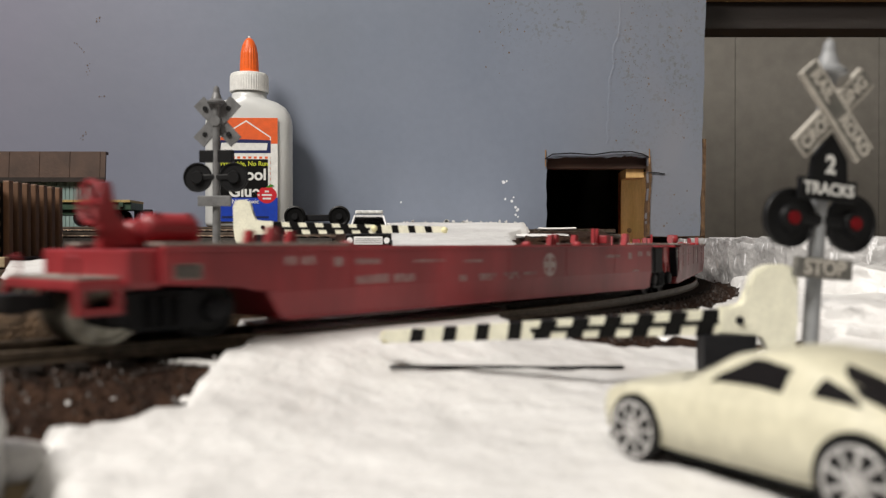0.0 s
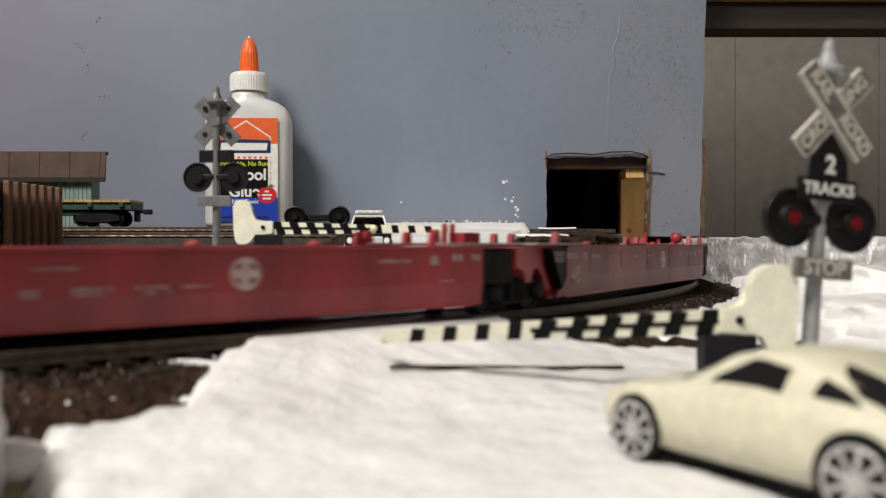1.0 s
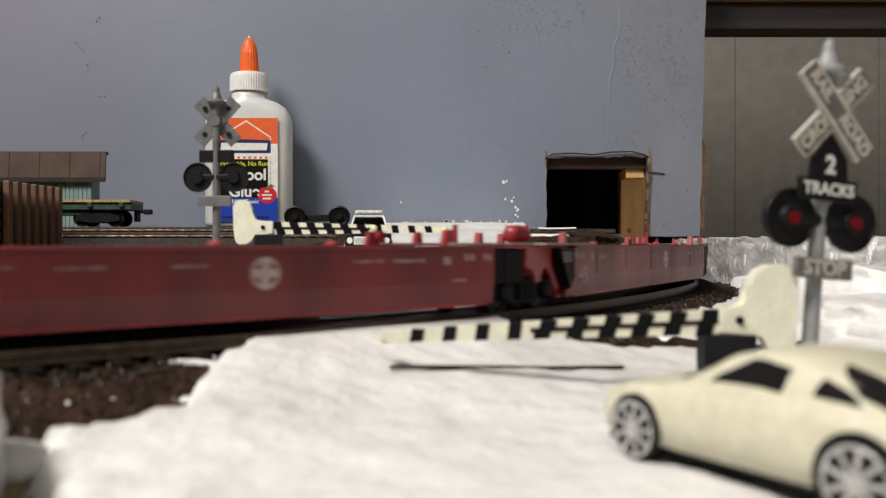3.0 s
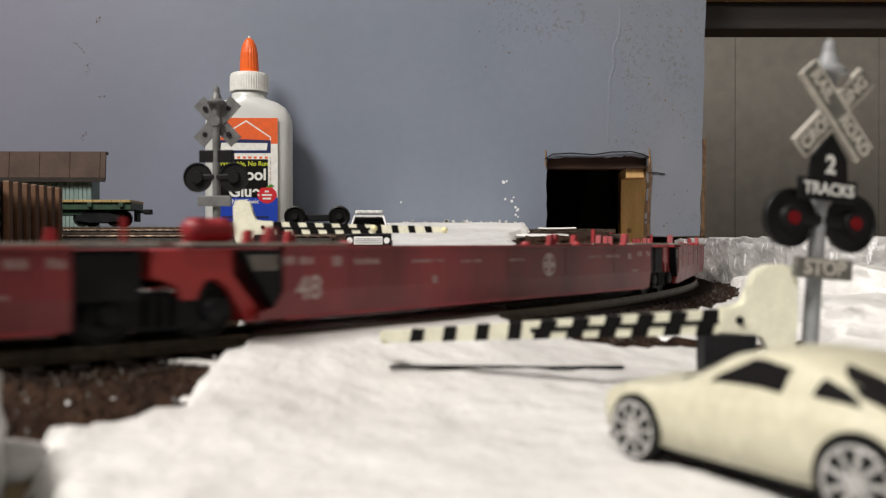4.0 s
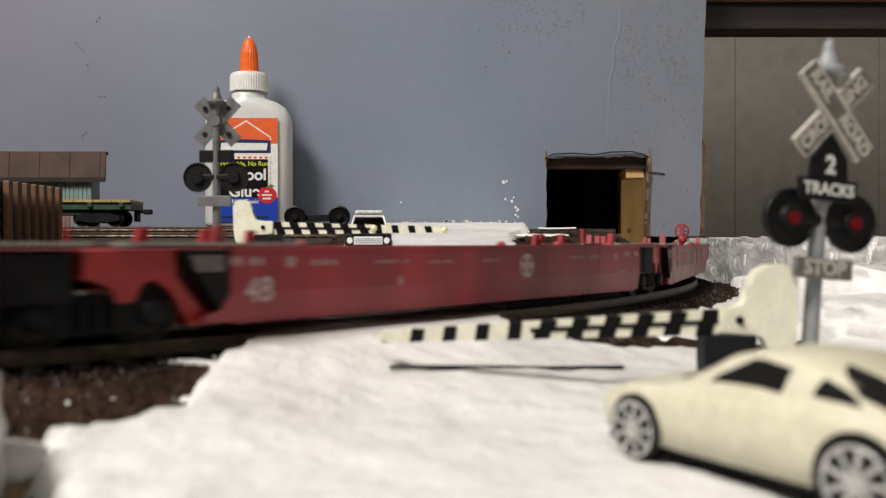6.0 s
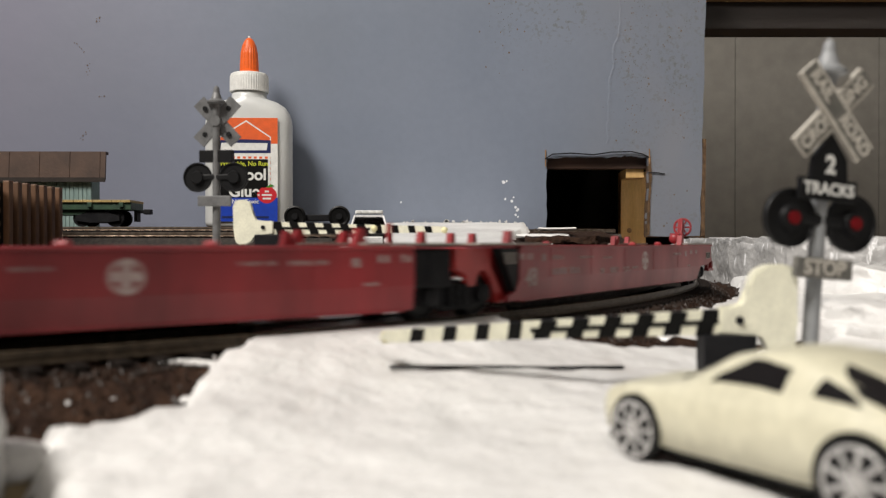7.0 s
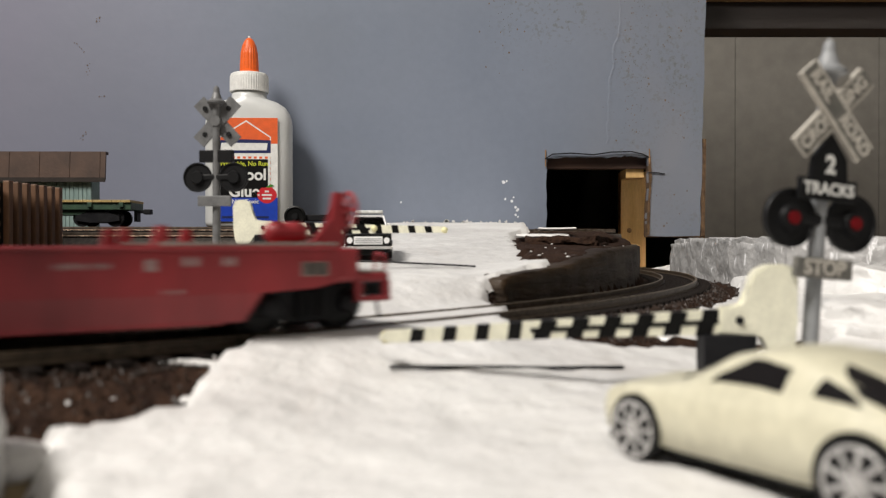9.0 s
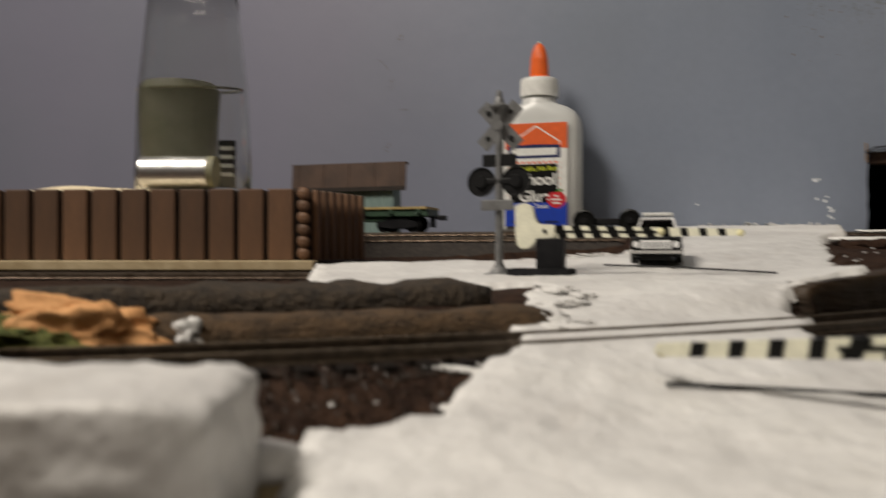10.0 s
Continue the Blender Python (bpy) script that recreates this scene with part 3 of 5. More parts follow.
def emblem(parent, x, z):
    """Disc cut by an upright cross, as plain shapes."""
    bm = bmesh.new()
    n = 28
    for i in range(n):
        a, b = 2 * math.pi * i / n, 2 * math.pi * (i + 1) / n
        q = [bm.verts.new((x + r * math.cos(t), -16.32, z + r * math.sin(t))) for r, t in ((2.55, a), (3.2, a), (3.2, b), (2.55, b))]
        bm.faces.new(q)
    box(bm, x - 1.0, x + 1.0, -16.36, -16.2, z - 3.1, z + 3.1)
    box(bm, x - 3.1, x + 3.1, -16.34, -16.2, z - 0.8, z + 0.8)
    part("emblem", bm, M["decal_bright"], parent, "round white cross emblem")


def brake_stand(car, s, x):
    """Leaning bracket with a spoked wheel facing the outer end; x is the wheel's place."""
    bm = Prism([(s * (x - 9), 17), (s * (x - 2.4), 17), (s * (x - 0.6), 12.5), (s * (x + 0.6), 12.5), (s * (x + 0.2), 21), (s * x, 28.4), (s * (x - 2), 28.4), (s * (x - 2.6), 22.5), (s * (x - 5.4), 19)], -2.0, 0.0)
    bmesh.ops.bevel(bm, geom=list(bm.edges), offset=0.35, segments=2, affect="EDGES")
    st = part("brake_stand", bm, M["red"], car)
    bm = bmesh.new()
    w = s * (x + 1.6)
    pts = [(w, -1 + 3.7 * math.cos(a), 24.6 + 3.7 * math.sin(a)) for a in np.linspace(0, 2 * math.pi, 21)]
    for a, b in zip(pts, pts[1:]):
        rod(bm, a, b, 0.5, seg=6)
    for k in range(3):
        a = math.pi * k / 3
        rod(bm, (w, -1 + 3.6 * math.cos(a), 24.6 + 3.6 * math.sin(a)), (w, -1 - 3.6 * math.cos(a), 24.6 - 3.6 * math.sin(a)), 0.35, seg=6)
    rod(bm, (s * x, -1, 24.6), (s * (x + 2.1), -1, 24.6), 0.9, seg=8)
    part("brake_wheel", bm, M["red"], st, "spoked red brake wheel")


def air_tank(car, x0, x1, y, r=2.3):
    n = x1 - x0
    bm = lathe([(0.8, 0), (r * 0.7, 0.4), (r * 0.94, 1.2), (r, 2.2), (r, n - 2.2), (r * 0.94, n - 1.2), (r * 0.7, n - 0.4), (0.8, n)], 20)
    tk = part("air_tank", bm, M["red"], car, "red air tank", smooth=True, m=pose(x0 * MM, y * MM, (17.4 + r) * MM, 0, 90, 0))
    for u in (2.6, n - 2.6):
        part("saddle", Box(-r - 2.0, -r + 0.9, -2, 2, u - 0.6, u + 0.6), M["red"], tk, m=pose(2.0 * MM, 0, 0))


def end_gear(car, s, x):
    """The outer end of an end unit: sill, platform, steps, coupler, tanks and brake stand; x is the platform's end."""
    def X(u0, u1):
        return (min(s * (x + u0), s * (x + u1)), max(s * (x + u0), s * (x + u1)))
    part("end_sill", Box(*X(-14, -8), -14.6, 14.6, 10.2, 16.4, bevel=0.5), M["red"], car)
    part("platform", Box(*X(-15, 0), -13, 13, 9.6, 11.4, bevel=0.4), M["red"], car)
    part("walkway", Box(*X(-10.5, -0.4), -12.6, 12.6, 11.4, 11.9, bevel=0.15), M["walk"], car, "grey grated end walkway")
    for y in (-1, 1):
        bm = bmesh.new()
        for u in (-7.2, -0.7):
            box(bm, s * (x + u) - 0.7, s * (x + u) + 0.7, y * 12.6 - 0.7, y * 12.6 + 0.7, 6.0, 9.8)
        box(bm, *X(-7.9, 0), y * 12.6 - 1.0, y * 12.6 + 1.0, 5.6, 6.8, bevel=0.2)
        part("step", bm, M["red"], car)
        bm = tube([(s * (x - 0.8), y * 12.2, 11.4), (s * (x - 0.8), y * 12.2, 15.0), (s * (x - 0.8), y * 8.6, 15.4), (s * (x - 0.8), y * 8.2, 11.4)], 0.35)
        part("grab_iron", bm, M["red"], car)
    bm = Box(*X(-2, 2.2), -1.8, 1.8, 6.2, 8.8, bevel=0.3)
    box(bm, *X(2, 6.4), -2.8, 2.8, 5.8, 9.2, bevel=0.7)
    rod(bm, (s * (x + 3), -1.5, 6), (s * (x + 4), -1.5, 1.2), 0.4, seg=6)
    part("coupler", bm, M["dark_plastic"], car, "black plastic coupler")
    vp = part("stencil_plate", Box(*X(-21.2, -15.6), -16.45, -16.1, 11.2, 13.8, bevel=0.1), M["walk"], car, "grey stencil plate")
    for i in range(3):
        part("stencil_line", Box(X(-20.8, -16)[0], X(-20.8, -16)[1], -16.52, -16.4, 11.6 + 0.75 * i, 12.0 + 0.75 * i), M["black"], vp)


def well_unit(k):
    first, last = k == 0, k == 4
    word = "brake wheel end" if first or last else "middle unit"
    car = thing("well_wagon", "oxide red articulated well wagon, " + word + ", worn white lettering", "well wagon", "well wagon units")
    bend, bot = 8.2, 3.0
    skin = M["red_weathered"] if k in (1, 2) else M["red"]
    # outline of a side above the crease and below it
    up = [(-75.5, bend)] if first else [(-74, bend)]
    up += [(81, bend)]
    up += [(86.2, bend), (97, 8.8), (101.8, 9.8), (101.8, 16.2)] if last else [(81, 16.2)]
    up += [(-100.5, 16.2), (-100.5, 10.4), (-84, 9.4), (-80.9, 8.6)] if first else [(-74, 16.2)]
    low = [(-74.5, bot), (83 if last else 81, bot), (86.4 if last else 81, bend), (-78.5 if first else -74, bend)] if first else [(-79.6, bot), (83 if last else 81, bot), (86.4 if last else 81, bend), (-74, bend), (-76, 5.2), (-79.6, 4.4)]
    L, Rr = (-100.5 if first else -79), (101.8 if last else 81)
    for s in (-1, 1):
        bm = Prism(up, s * 15.7 - 0.55, s * 15.7 + 0.55)
        lo = Prism(low, s * 15.7 - 0.55, s * 15.7 + 0.55)
        for v in lo.verts:
            v.co.y -= s * max(0.0, bend - v.co.z) * 0.12
        me = bpy.data.meshes.new("lower")
        lo.to_mesh(me)
        lo.free()
        bm.from_mesh(me)
        bpy.data.meshes.remove(me)
        side = part("side", bm, skin, car)
        part("top_rail", Box(L if first else -74, Rr, s * 15.7 - 1.2, s * 15.7 + 1.0, 16.2, 16.9, bevel=0.2), skin, side)
        part("sill", Box(-73, 79, s * 14.8 - 0.9, s * 14.8 + 0.75, 2.6, 3.4, bevel=0.15), M["red"], side)
        for x in (-56, -28, 0, 28, 56):
            part("seam", Box(x - 0.18, x + 0.18, s * 16.25 - 0.1, s * 16.25 + 0.1, 8.4, 16.2), skin, side)
        if s < 0:
            near = side
    n = -16.36
    emblem(near, 19.2, 11.6)
    if not first:
        text("capacity_mark", "48", 6.4, M["decal_bright"], near, pose(-67.7 * MM, n * MM, 8.5 * MM, 90), bold=0.14)
    rows = [(66.5, 13.6, 3.0, 2.2), (73.2, 14.2, 3.4, 1.7), (79.0 if not last else 80.2, 14.2, 3.0, 1.7), (70.2, 8.9, 4.6, 0.7), (55, 13.6, 9, 1.0), (-72.6, 14.1, 3.0, 1.6), (-68.0, 14.1, 3.6, 1.6), (-59.8, 13.9, 3.2, 2.2), (-51.5, 13.7, 7.5, 1.3),
            (-31.6, 13.5, 11, 0.7), (-15.6, 13.2, 8.5, 0.7)]
    if first or last:
        rows += [(-50, 9.9, 10, 1.9), (-40, 9.9, 7, 1.9), (-19, 9.2, 3, 1.6), (-9.5, 9.6, 8, 0.9), (-9.5, 8.7, 6, 0.7), (1, 9.6, 6, 0.9), (2, 8.7, 5, 0.7), (9.5, 9.6, 5.5, 0.8)]
    else:
        rows += [(-29, 9.2, 1.8, 1.8), (4, 13.2, 7, 0.7), (44, 13.6, 8, 0.8)]
    side_face(near, "lettering", rows)
    part("floor", Box(-74, 79, -14.2, 14.2, 3.1, 4.1), M["red"], car)
    for x in (-73.4 if first else -73.6, 79.4):
        part("bulkhead", Box(x - 0.6, x + 0.6, -14.4, 14.4, 3, 15.8), M["red"], car)
    # grey walkways on the rim at both ends, carried over the joint
    for x0, x1 in ((L if first else -94.6, -57), (68, Rr if last else 94.6)):
        for s in (-1, 1):
            part("walkway", Box(x0, x1, s * 14 - 2.6, s * 14 + 2.6, 16.95, 17.55, bevel=0.15), M["walk"], car, "grey grated walkway")
        part("deck", Box(x0 + 1, x1 - 1, -11.4, 11.4, 15.4, 16.4), M["red"], car)
    for x in (-75, 68.5):
        for s in (-1, 1):
            part("guide", Prism([(x - 1.5, 16.9), (x + 1.5, 16.9), (x + 1.0, 20.6), (x - 0.5, 20.6)], s * 13.2 - 0.9, s * 13.2 + 0.9), M["red"], car)
    for x in (65.5, 81, -60, -48):
        part("guide", Prism([(x - 1.3, 16.9), (x + 1.3, 16.9), (x + 0.9, 20.4), (x - 0.5, 20.4)], 12.2, 14), M["red"], car)
    for x in (-57, 9, 35):
        part("lock_knob", lathe([(1.3, 16.8), (1.3, 17.3), (0.8, 17.9), (0.2, 18.0)], 10), M["red"], car, m=pose(x * MM, -15.4 * MM, 0))
    if first:
        end_gear(car, -1, 114)
        truck(car, -95.2, -9.5, -1)
        air_tank(car, -97, -85, -3, 2.8)
        air_tank(car, -95, -86, 6, 2.3)
        brake_stand(car, -1, 103.5)
    else:
        # pivot arm, arched over the wheel of the shared truck, with its strut down to the sill
        arm = [(-100.5, 16.2), (-83.7, 16.2), (-83.7, 11.6), (-80.6, 8.0), (-77, 4.0), (-77, 2.7), (-80.6, 2.7), (-82.6, 5.8), (-84.8, 9.2), (-87.2, 11.0), (-89.6, 10.8), (-91, 8.8), (-91.6, 7.4), (-94.6, 7.4), (-95.6, 9.8), (-97.4, 10.8), (-100.5, 11.6)]
        bm = Prism(arm, -13.4, 13.4)
        part("pivot_arm", bm, M["red_bright"], car, "brighter red pivot arm")
        pv = part("side_vent", Prism([(-83.6, 16.1), (-74.1, 16.1), (-74.1, 8.4), (-76, 5.3)], -15.9, -13.5), M["black"], car, "black triangular side panel")
        for i in range(4):
            part("slat", Box(-82.2 + 0.3 * i, -75.4, -16.15, -15.85, 14.7 - 0.75 * i, 15.1 - 0.75 * i), M["walk"], pv)
        truck(car, -UNIT / 2, -9.8)
    if k == 1:
        part("junction_box", Box(-88, -78.5, 8, 13, 17.5, 20.4, bevel=0.4), M["red"], car)
    if k == 2:
        air_tank(car, -86.5, -75.5, -2, 2.5)
    if last:
        end_gear(car, 1, 115.4)
        truck(car, 96.2, 9.8)
        air_tank(car, 92.0, 101.5, -3, 2.2)
        brake_stand(car, 1, 110.4)
    else:
        eb = part("end_box", Box(81.1, 92, -15.2, 15.2, 7.6, 16.1, bevel=0.5), M["black"], car, "black end housing")
        part("rib", Box(85.6, 86.5, -15.5, 15.5, 8.0, 15.8, bevel=0.15), M["black"], eb)
        part("air_hose", tube([(90, -10, 9.5), (93, -11.2, 9.0), (96, -11.6, 9.6), (99, -11.4, 9.1), (101, -11, 9.6)], 0.45), M["chrome"], car, "bright metal pipe")
        if not first:
            part("guide_post", Box(94.0, 94.9, 12.4, 13.6, 16.9, 22.6), M["red"], car)
        else:
            for x in (93.6, 96.4):
                part("guide_post", Box(x, x + 0.9, 12.4, 13.6, 16.9, 22.8), M["red"], car)
    CARS.append(car)


for k in range(5):
    well_unit(k)


# ---- crossing signals ----
def blade(bm, a, cz, l=20.0, w=4.4, y=-2.6):
    c, s = math.cos(a), math.sin(a)
    pts = [(u * c - v * s, cz + u * s + v * c) for u, v in ((-l / 2, -w / 2), (l / 2, -w / 2), (l / 2, w / 2), (-l / 2, w / 2))]
    return prism(bm, pts, y - 0.5, y + 0.5)


def crossing_signal(label, x, y, z, rz, tilt, face):
    t = thing("crossing_signal", label, "crossing signal", "railway crossing signals", x, y, z, rz, 0, tilt)
    cz = 54.4 if face else 55.2
    skin = M["grey_plastic"] if face else M["grey_weathered"]
    part("post", Rod((0, 0, 1.5), (0, 0, 60.5), 1.45, seg=16), skin, t, smooth=False)
    part("base", lathe([(5.6, 0), (5.6, 0.8), (3.6, 1.4), (2.2, 3.2), (1.9, 4.2)], 20), skin, t)
    part("finial", lathe([(1.45, 59), (1.6, 60.2), (2.0, 61.4), (3.4, 61.8), (3.4, 62.4), (2.1, 63.3), (1.25, 65.6), (1.15, 66.6), (1.0, 67.5), (0.3, 68.2)], 18), skin, t)
    for i, a in enumerate((math.radians(47), math.radians(133))):
        b = part("crossbuck_blade", blade(bmesh.new(), a, cz, 19.8 if face else 20.4, w=4.4 if face else 5.2, y=-2.0 - 0.7 * i if face else 0.9 + 0.35 * i), M["aged_white"] if face else skin, t)
        if face:
            c, s = math.cos(a), math.sin(a)
            pts = [(u * c - w * s, cz + u * s + w * c) for u, w in ((-9.9, -1.6), (9.9, -1.6), (9.9, 1.6), (-9.9, 1.6))]
            part("sunk_face", Prism(pts, -2.65 - 0.7 * i, -2.4 - 0.7 * i), M["decal_grey"], b)
            deg = math.degrees(a) - (180 if a > 1.6 else 0)
            words = ("RAIL", "ROAD") if i else ("CROS", "SING")
            for w, u in zip(words, (-5.6, 5.6)):
                d = math.radians(deg)
                text("lettering", w, 3.1, M["aged_white"], b, pose(u * math.cos(d) * MM, (-2.75 - 0.7 * i) * MM, (cz + u * math.sin(d)) * MM) @ pose(0, 0, 0, 0, -deg, 0) @ pose(0, 0, 0, 90), bold=0.13)
        else:
            for u in (-6.5, 6.5):
                part("rivet", Rod((u * math.cos(a), 0.9, cz + u * math.sin(a)), (u * math.cos(a), 0.2, cz + u * math.sin(a)), 0.95, seg=10), M["dark_plastic"], b)
    if not face:
        part("boss", Rod((0, -1.7, cz), (0, 1.2, cz), 1.9, seg=16), skin, t)
    if face:
        part("track_count_plate", Prism([(-4.2, 41), (4.2, 41), (3.6, 46), (0, 50.5), (-3.6, 46)], -2.3, -1.2), M["dark_plastic"], t, "black plate")
    tp = part("tracks_plate", Box(-6.3, 6.3, -2.3, -1.2, 38.2, 42.2, bevel=0.3) if face else Box(-6.2, 6.2, -1.2, 1.8, 40.2, 44.6, bevel=0.3), M["dark_plastic"], t, "black plate")
    if face:
        text("lettering", "2", 4.6, M["white"], t, pose(0, -2.4 * MM, 44.6 * MM, 90), bold=0.15)
        text("lettering", "TRACKS", 3.0, M["white"], tp, pose(0, -2.4 * MM, 40.2 * MM, 90), bold=0.1)
    part("lamp_bar", Box(-7, 7, -1.4, 1.2, 33.6, 35.8, bevel=0.5), M["dark_plastic"], t)
    for s in (-1, 1):
        d = part("lamp_disc", Rod((s * 6.8, -0.9, 34.6), (s * 6.8, 0.1, 34.6), 5.3, seg=32), M["dark_plastic"], t, "round black lamp target")
        rim = bmesh.new()
        n = 32
        pts = [(s * 6.8 + 5.1 * math.cos(q), -1.0, 34.6 + 5.1 * math.sin(q)) for q in np.linspace(0, 2 * math.pi, n + 1)]
        for p, q in zip(pts, pts[1:]):
            rod(rim, p, q, 0.35, seg=6)
        part("rim", rim, M["dark_plastic"], d)
        part("hood", Rod((s * 6.8, -2.0, 34.6), (s * 6.8, -0.9, 34.6), 2.1, 2.5, seg=20), M["dark_plastic"], d)
        if face:
            part("lens", Rod((s * 6.8, -2.3, 34.6), (s * 6.8, -2.0, 34.6), 1.2, seg=20), M["lens"], d, "red lens")
        part("lamp_back", lathe([(2.6, 0), (2.6, 1.2), (1.6, 2.0), (1.2, 2.8)], 16), M["dark_plastic"], d, m=pose(s * 6.8 * MM, 0.1 * MM, 34.6 * MM, -90))
    sp = part("stop_plate", Box(-6.2, 6.2, -2.6, -1.4, 24, 27.8, bevel=0.3), M["decal_grey"] if face else skin, t)
    if face:
        text("lettering", "STOP", 3.8, M["aged_white"], sp, pose(0, -2.7 * MM, 25.9 * MM, 90), bold=0.12)
    return t


crossing_signal("grey plastic crossing signal seen from behind, standing on snow", -83.0, 317, 7.0, -5, 0, False)
crossing_signal("grey plastic crossing signal with crossbuck and dark red lamps", 66.3, 158, -13, 17, 4.4, True)


# ---- crossing gates ----
def crossing_gate(label, x, y, z, rz, dip, drop):
    """Bracket at the origin, arm towards local +x, seen from -y."""
    g = thing("crossing_gate", label, "crossing gate", "railway crossing gates", x, y, z, rz, 0, 0)
    base = part("base", Box(4.4, 14.2, -2.6, 2.6, -drop, 0.9, bevel=0.4), M["black"], g, "black plastic base")
    part("foot", Box(3, 16, -3.4, 3.4, -drop - 1.5, 1.2 - drop, bevel=0.5), M["black"], base)
    if drop > 10:
        part("foot_plate", Prism([(-5, -7), (8, -9), (17, -7.5), (19, -4), (16, 3), (-4, 4)], -drop - 1.2, 1.3 - drop, axis="z"), M["black"], base, "flat black foot plate")
    ear = [(-3.6, 11.4), (-2.7, 13.0), (-1.2, 13.6), (0.8, 13.5), (2.6, 12.4), (3.3, 10.4), (3.6, 7.6), (4.4, 6.1), (5.6, 5.8), (11, 5.8), (11, 1.0), (4.2, 0.9), (3.2, -1.6), (1.2, -2.8), (-1.6, -2.8), (-2.8, -1.4), (-3.4, 3)]
    arm = ear if drop > 10 else [(-3.6, 11.4), (-2.7, 13.0), (-1, 13.6), (2.2, 13.5), (4.4, 12.4), (5.4, 10.4), (5.7, 7.6), (6.4, 6.1), (7.4, 5.8), (11, 5.8), (11, 1.0), (3, 0.9), (2.2, -1.6), (0.5, -2.6), (-2.2, -2.6), (-3.2, -1), (-3.4, 3)]
    body = Prism(arm, -1.6, 1.6)
    bmesh.ops.bevel(body, geom=list(body.edges), offset=0.35, segments=2, affect="EDGES")
    part("bracket", body, M["cream"], g, "cream plastic counterweight bracket")
    part("pivot", Rod((7.4, -2.0, 3.5), (7.4, 2.0, 3.5), 0.75, seg=14), M["black"], g, "black pivot pin")
    a = part("arm", Prism([(11, 5.6), (11, 1.0), (42, 1.7), (72, 2.3), (74.5, 3.2), (73, 4.5), (42, 5.0)], -0.8, 0.8), M["cream"], g, "cream and black striped arm")
    def half(u, s):
        return (5.6 - (u - 11) * 0.0193) if s > 0 else (1.0 + (u - 11) * 0.0235)
    for i in range(10):
        u = 11.2 + i * 6.05
        lean = 1.2
        if i < 6:
            for lo, hi in ((0.0, 0.44), (0.56, 1.0)):
                off = 1.2 if lo == 0.0 else 0.0
                zl = [half(u, -1) * (1 - f) + half(u, 1) * f for f in (lo, hi)]
                pts = [(u + off, zl[0]), (u + 3.1 + off, zl[0]), (u + 3.1 - lean * 0.5 + off, zl[1]), (u - lean * 0.5 + off, zl[1])]
                part("stripe", Prism(pts, -0.93, 0.93), M["black_paint"], a)
        else:
            pts = [(u + 0.6, half(u, -1) - 0.05), (u + 3.0, half(u, -1) - 0.05), (u + 2.4, half(u, 1) + 0.05), (u, half(u, 1) + 0.05)]
            part("stripe", Prism(pts, -0.93, 0.93), M["black_paint"], a)
    part("groove", Box(11, 46, -0.96, 0.96, 2.95, 3.75), M["black_paint"], a)
    for u in (47.5, 73):
        part("lamp", lathe([(1.1, 0), (1.2, 1.0), (0.9, 1.8), (0.3, 2.1)], 12), M["yellow"], a, "yellow arm lamp", m=pose(u * MM, 0, (3.6 if u < 60 else 3.2) * MM, 90))
    a.matrix_basis = pose(7.4 * MM, 0, 3.5 * MM, 0, dip, 0) @ pose(-7.4 * MM, 0, -3.5 * MM)
    return g


crossing_gate("lowered crossing gate with striped arm over the far road", -72.4, 314, 19.75, 0, 0.6, 11.0)
crossing_gate("lowered crossing gate with striped arm over the near road", 60.7, 157.5, 0.0, 180, 2.6, 7.4).scale = (0.975, 1, 1)


# ---- cars ----
def lofted(stations, seg=6):
    """A car body lofted along x: stations are (x, sill, belt, roof, half width, half roof width)."""
    xs = [s[0] for s in stations]

    def ring(x):
        sill, belt, roof, w, wr = (float(np.interp(x, xs, [s[i] for s in stations])) for i in range(1, 6))
        return [(w * 0.80, sill), (w * 0.97, sill + 0.5), (w, (sill + belt) / 2), (w * 0.985, belt - 0.7), (w * 0.93, belt),
                (w * 0.93 * 0.4 + wr * 0.6, belt * 0.4 + roof * 0.6), (wr, roof - 0.5), (wr * 0.82, roof), (0, roof + 0.35)]
    return ring


def body_mesh(ring, x0, x1, n):
    bm = bmesh.new()
    rows = []
    for i in range(n + 1):
        x = x0 + (x1 - x0) * i / n
        r = ring(x)
        full = [(y, z) for y, z in r] + [(-y, z) for y, z in r[-2::-1]]
        rows.append([bm.verts.new((x, y, z)) for y, z in full])
    for a, b in zip(rows, rows[1:]):
        for k in range(len(a) - 1):
            bm.faces.new((a[k], a[k + 1], b[k + 1], b[k]))
        bm.faces.new((a[-1], a[0], b[0], b[-1]))
    bm.faces.new(rows[0][::-1])
    bm.faces.new(rows[-1])
    return bm


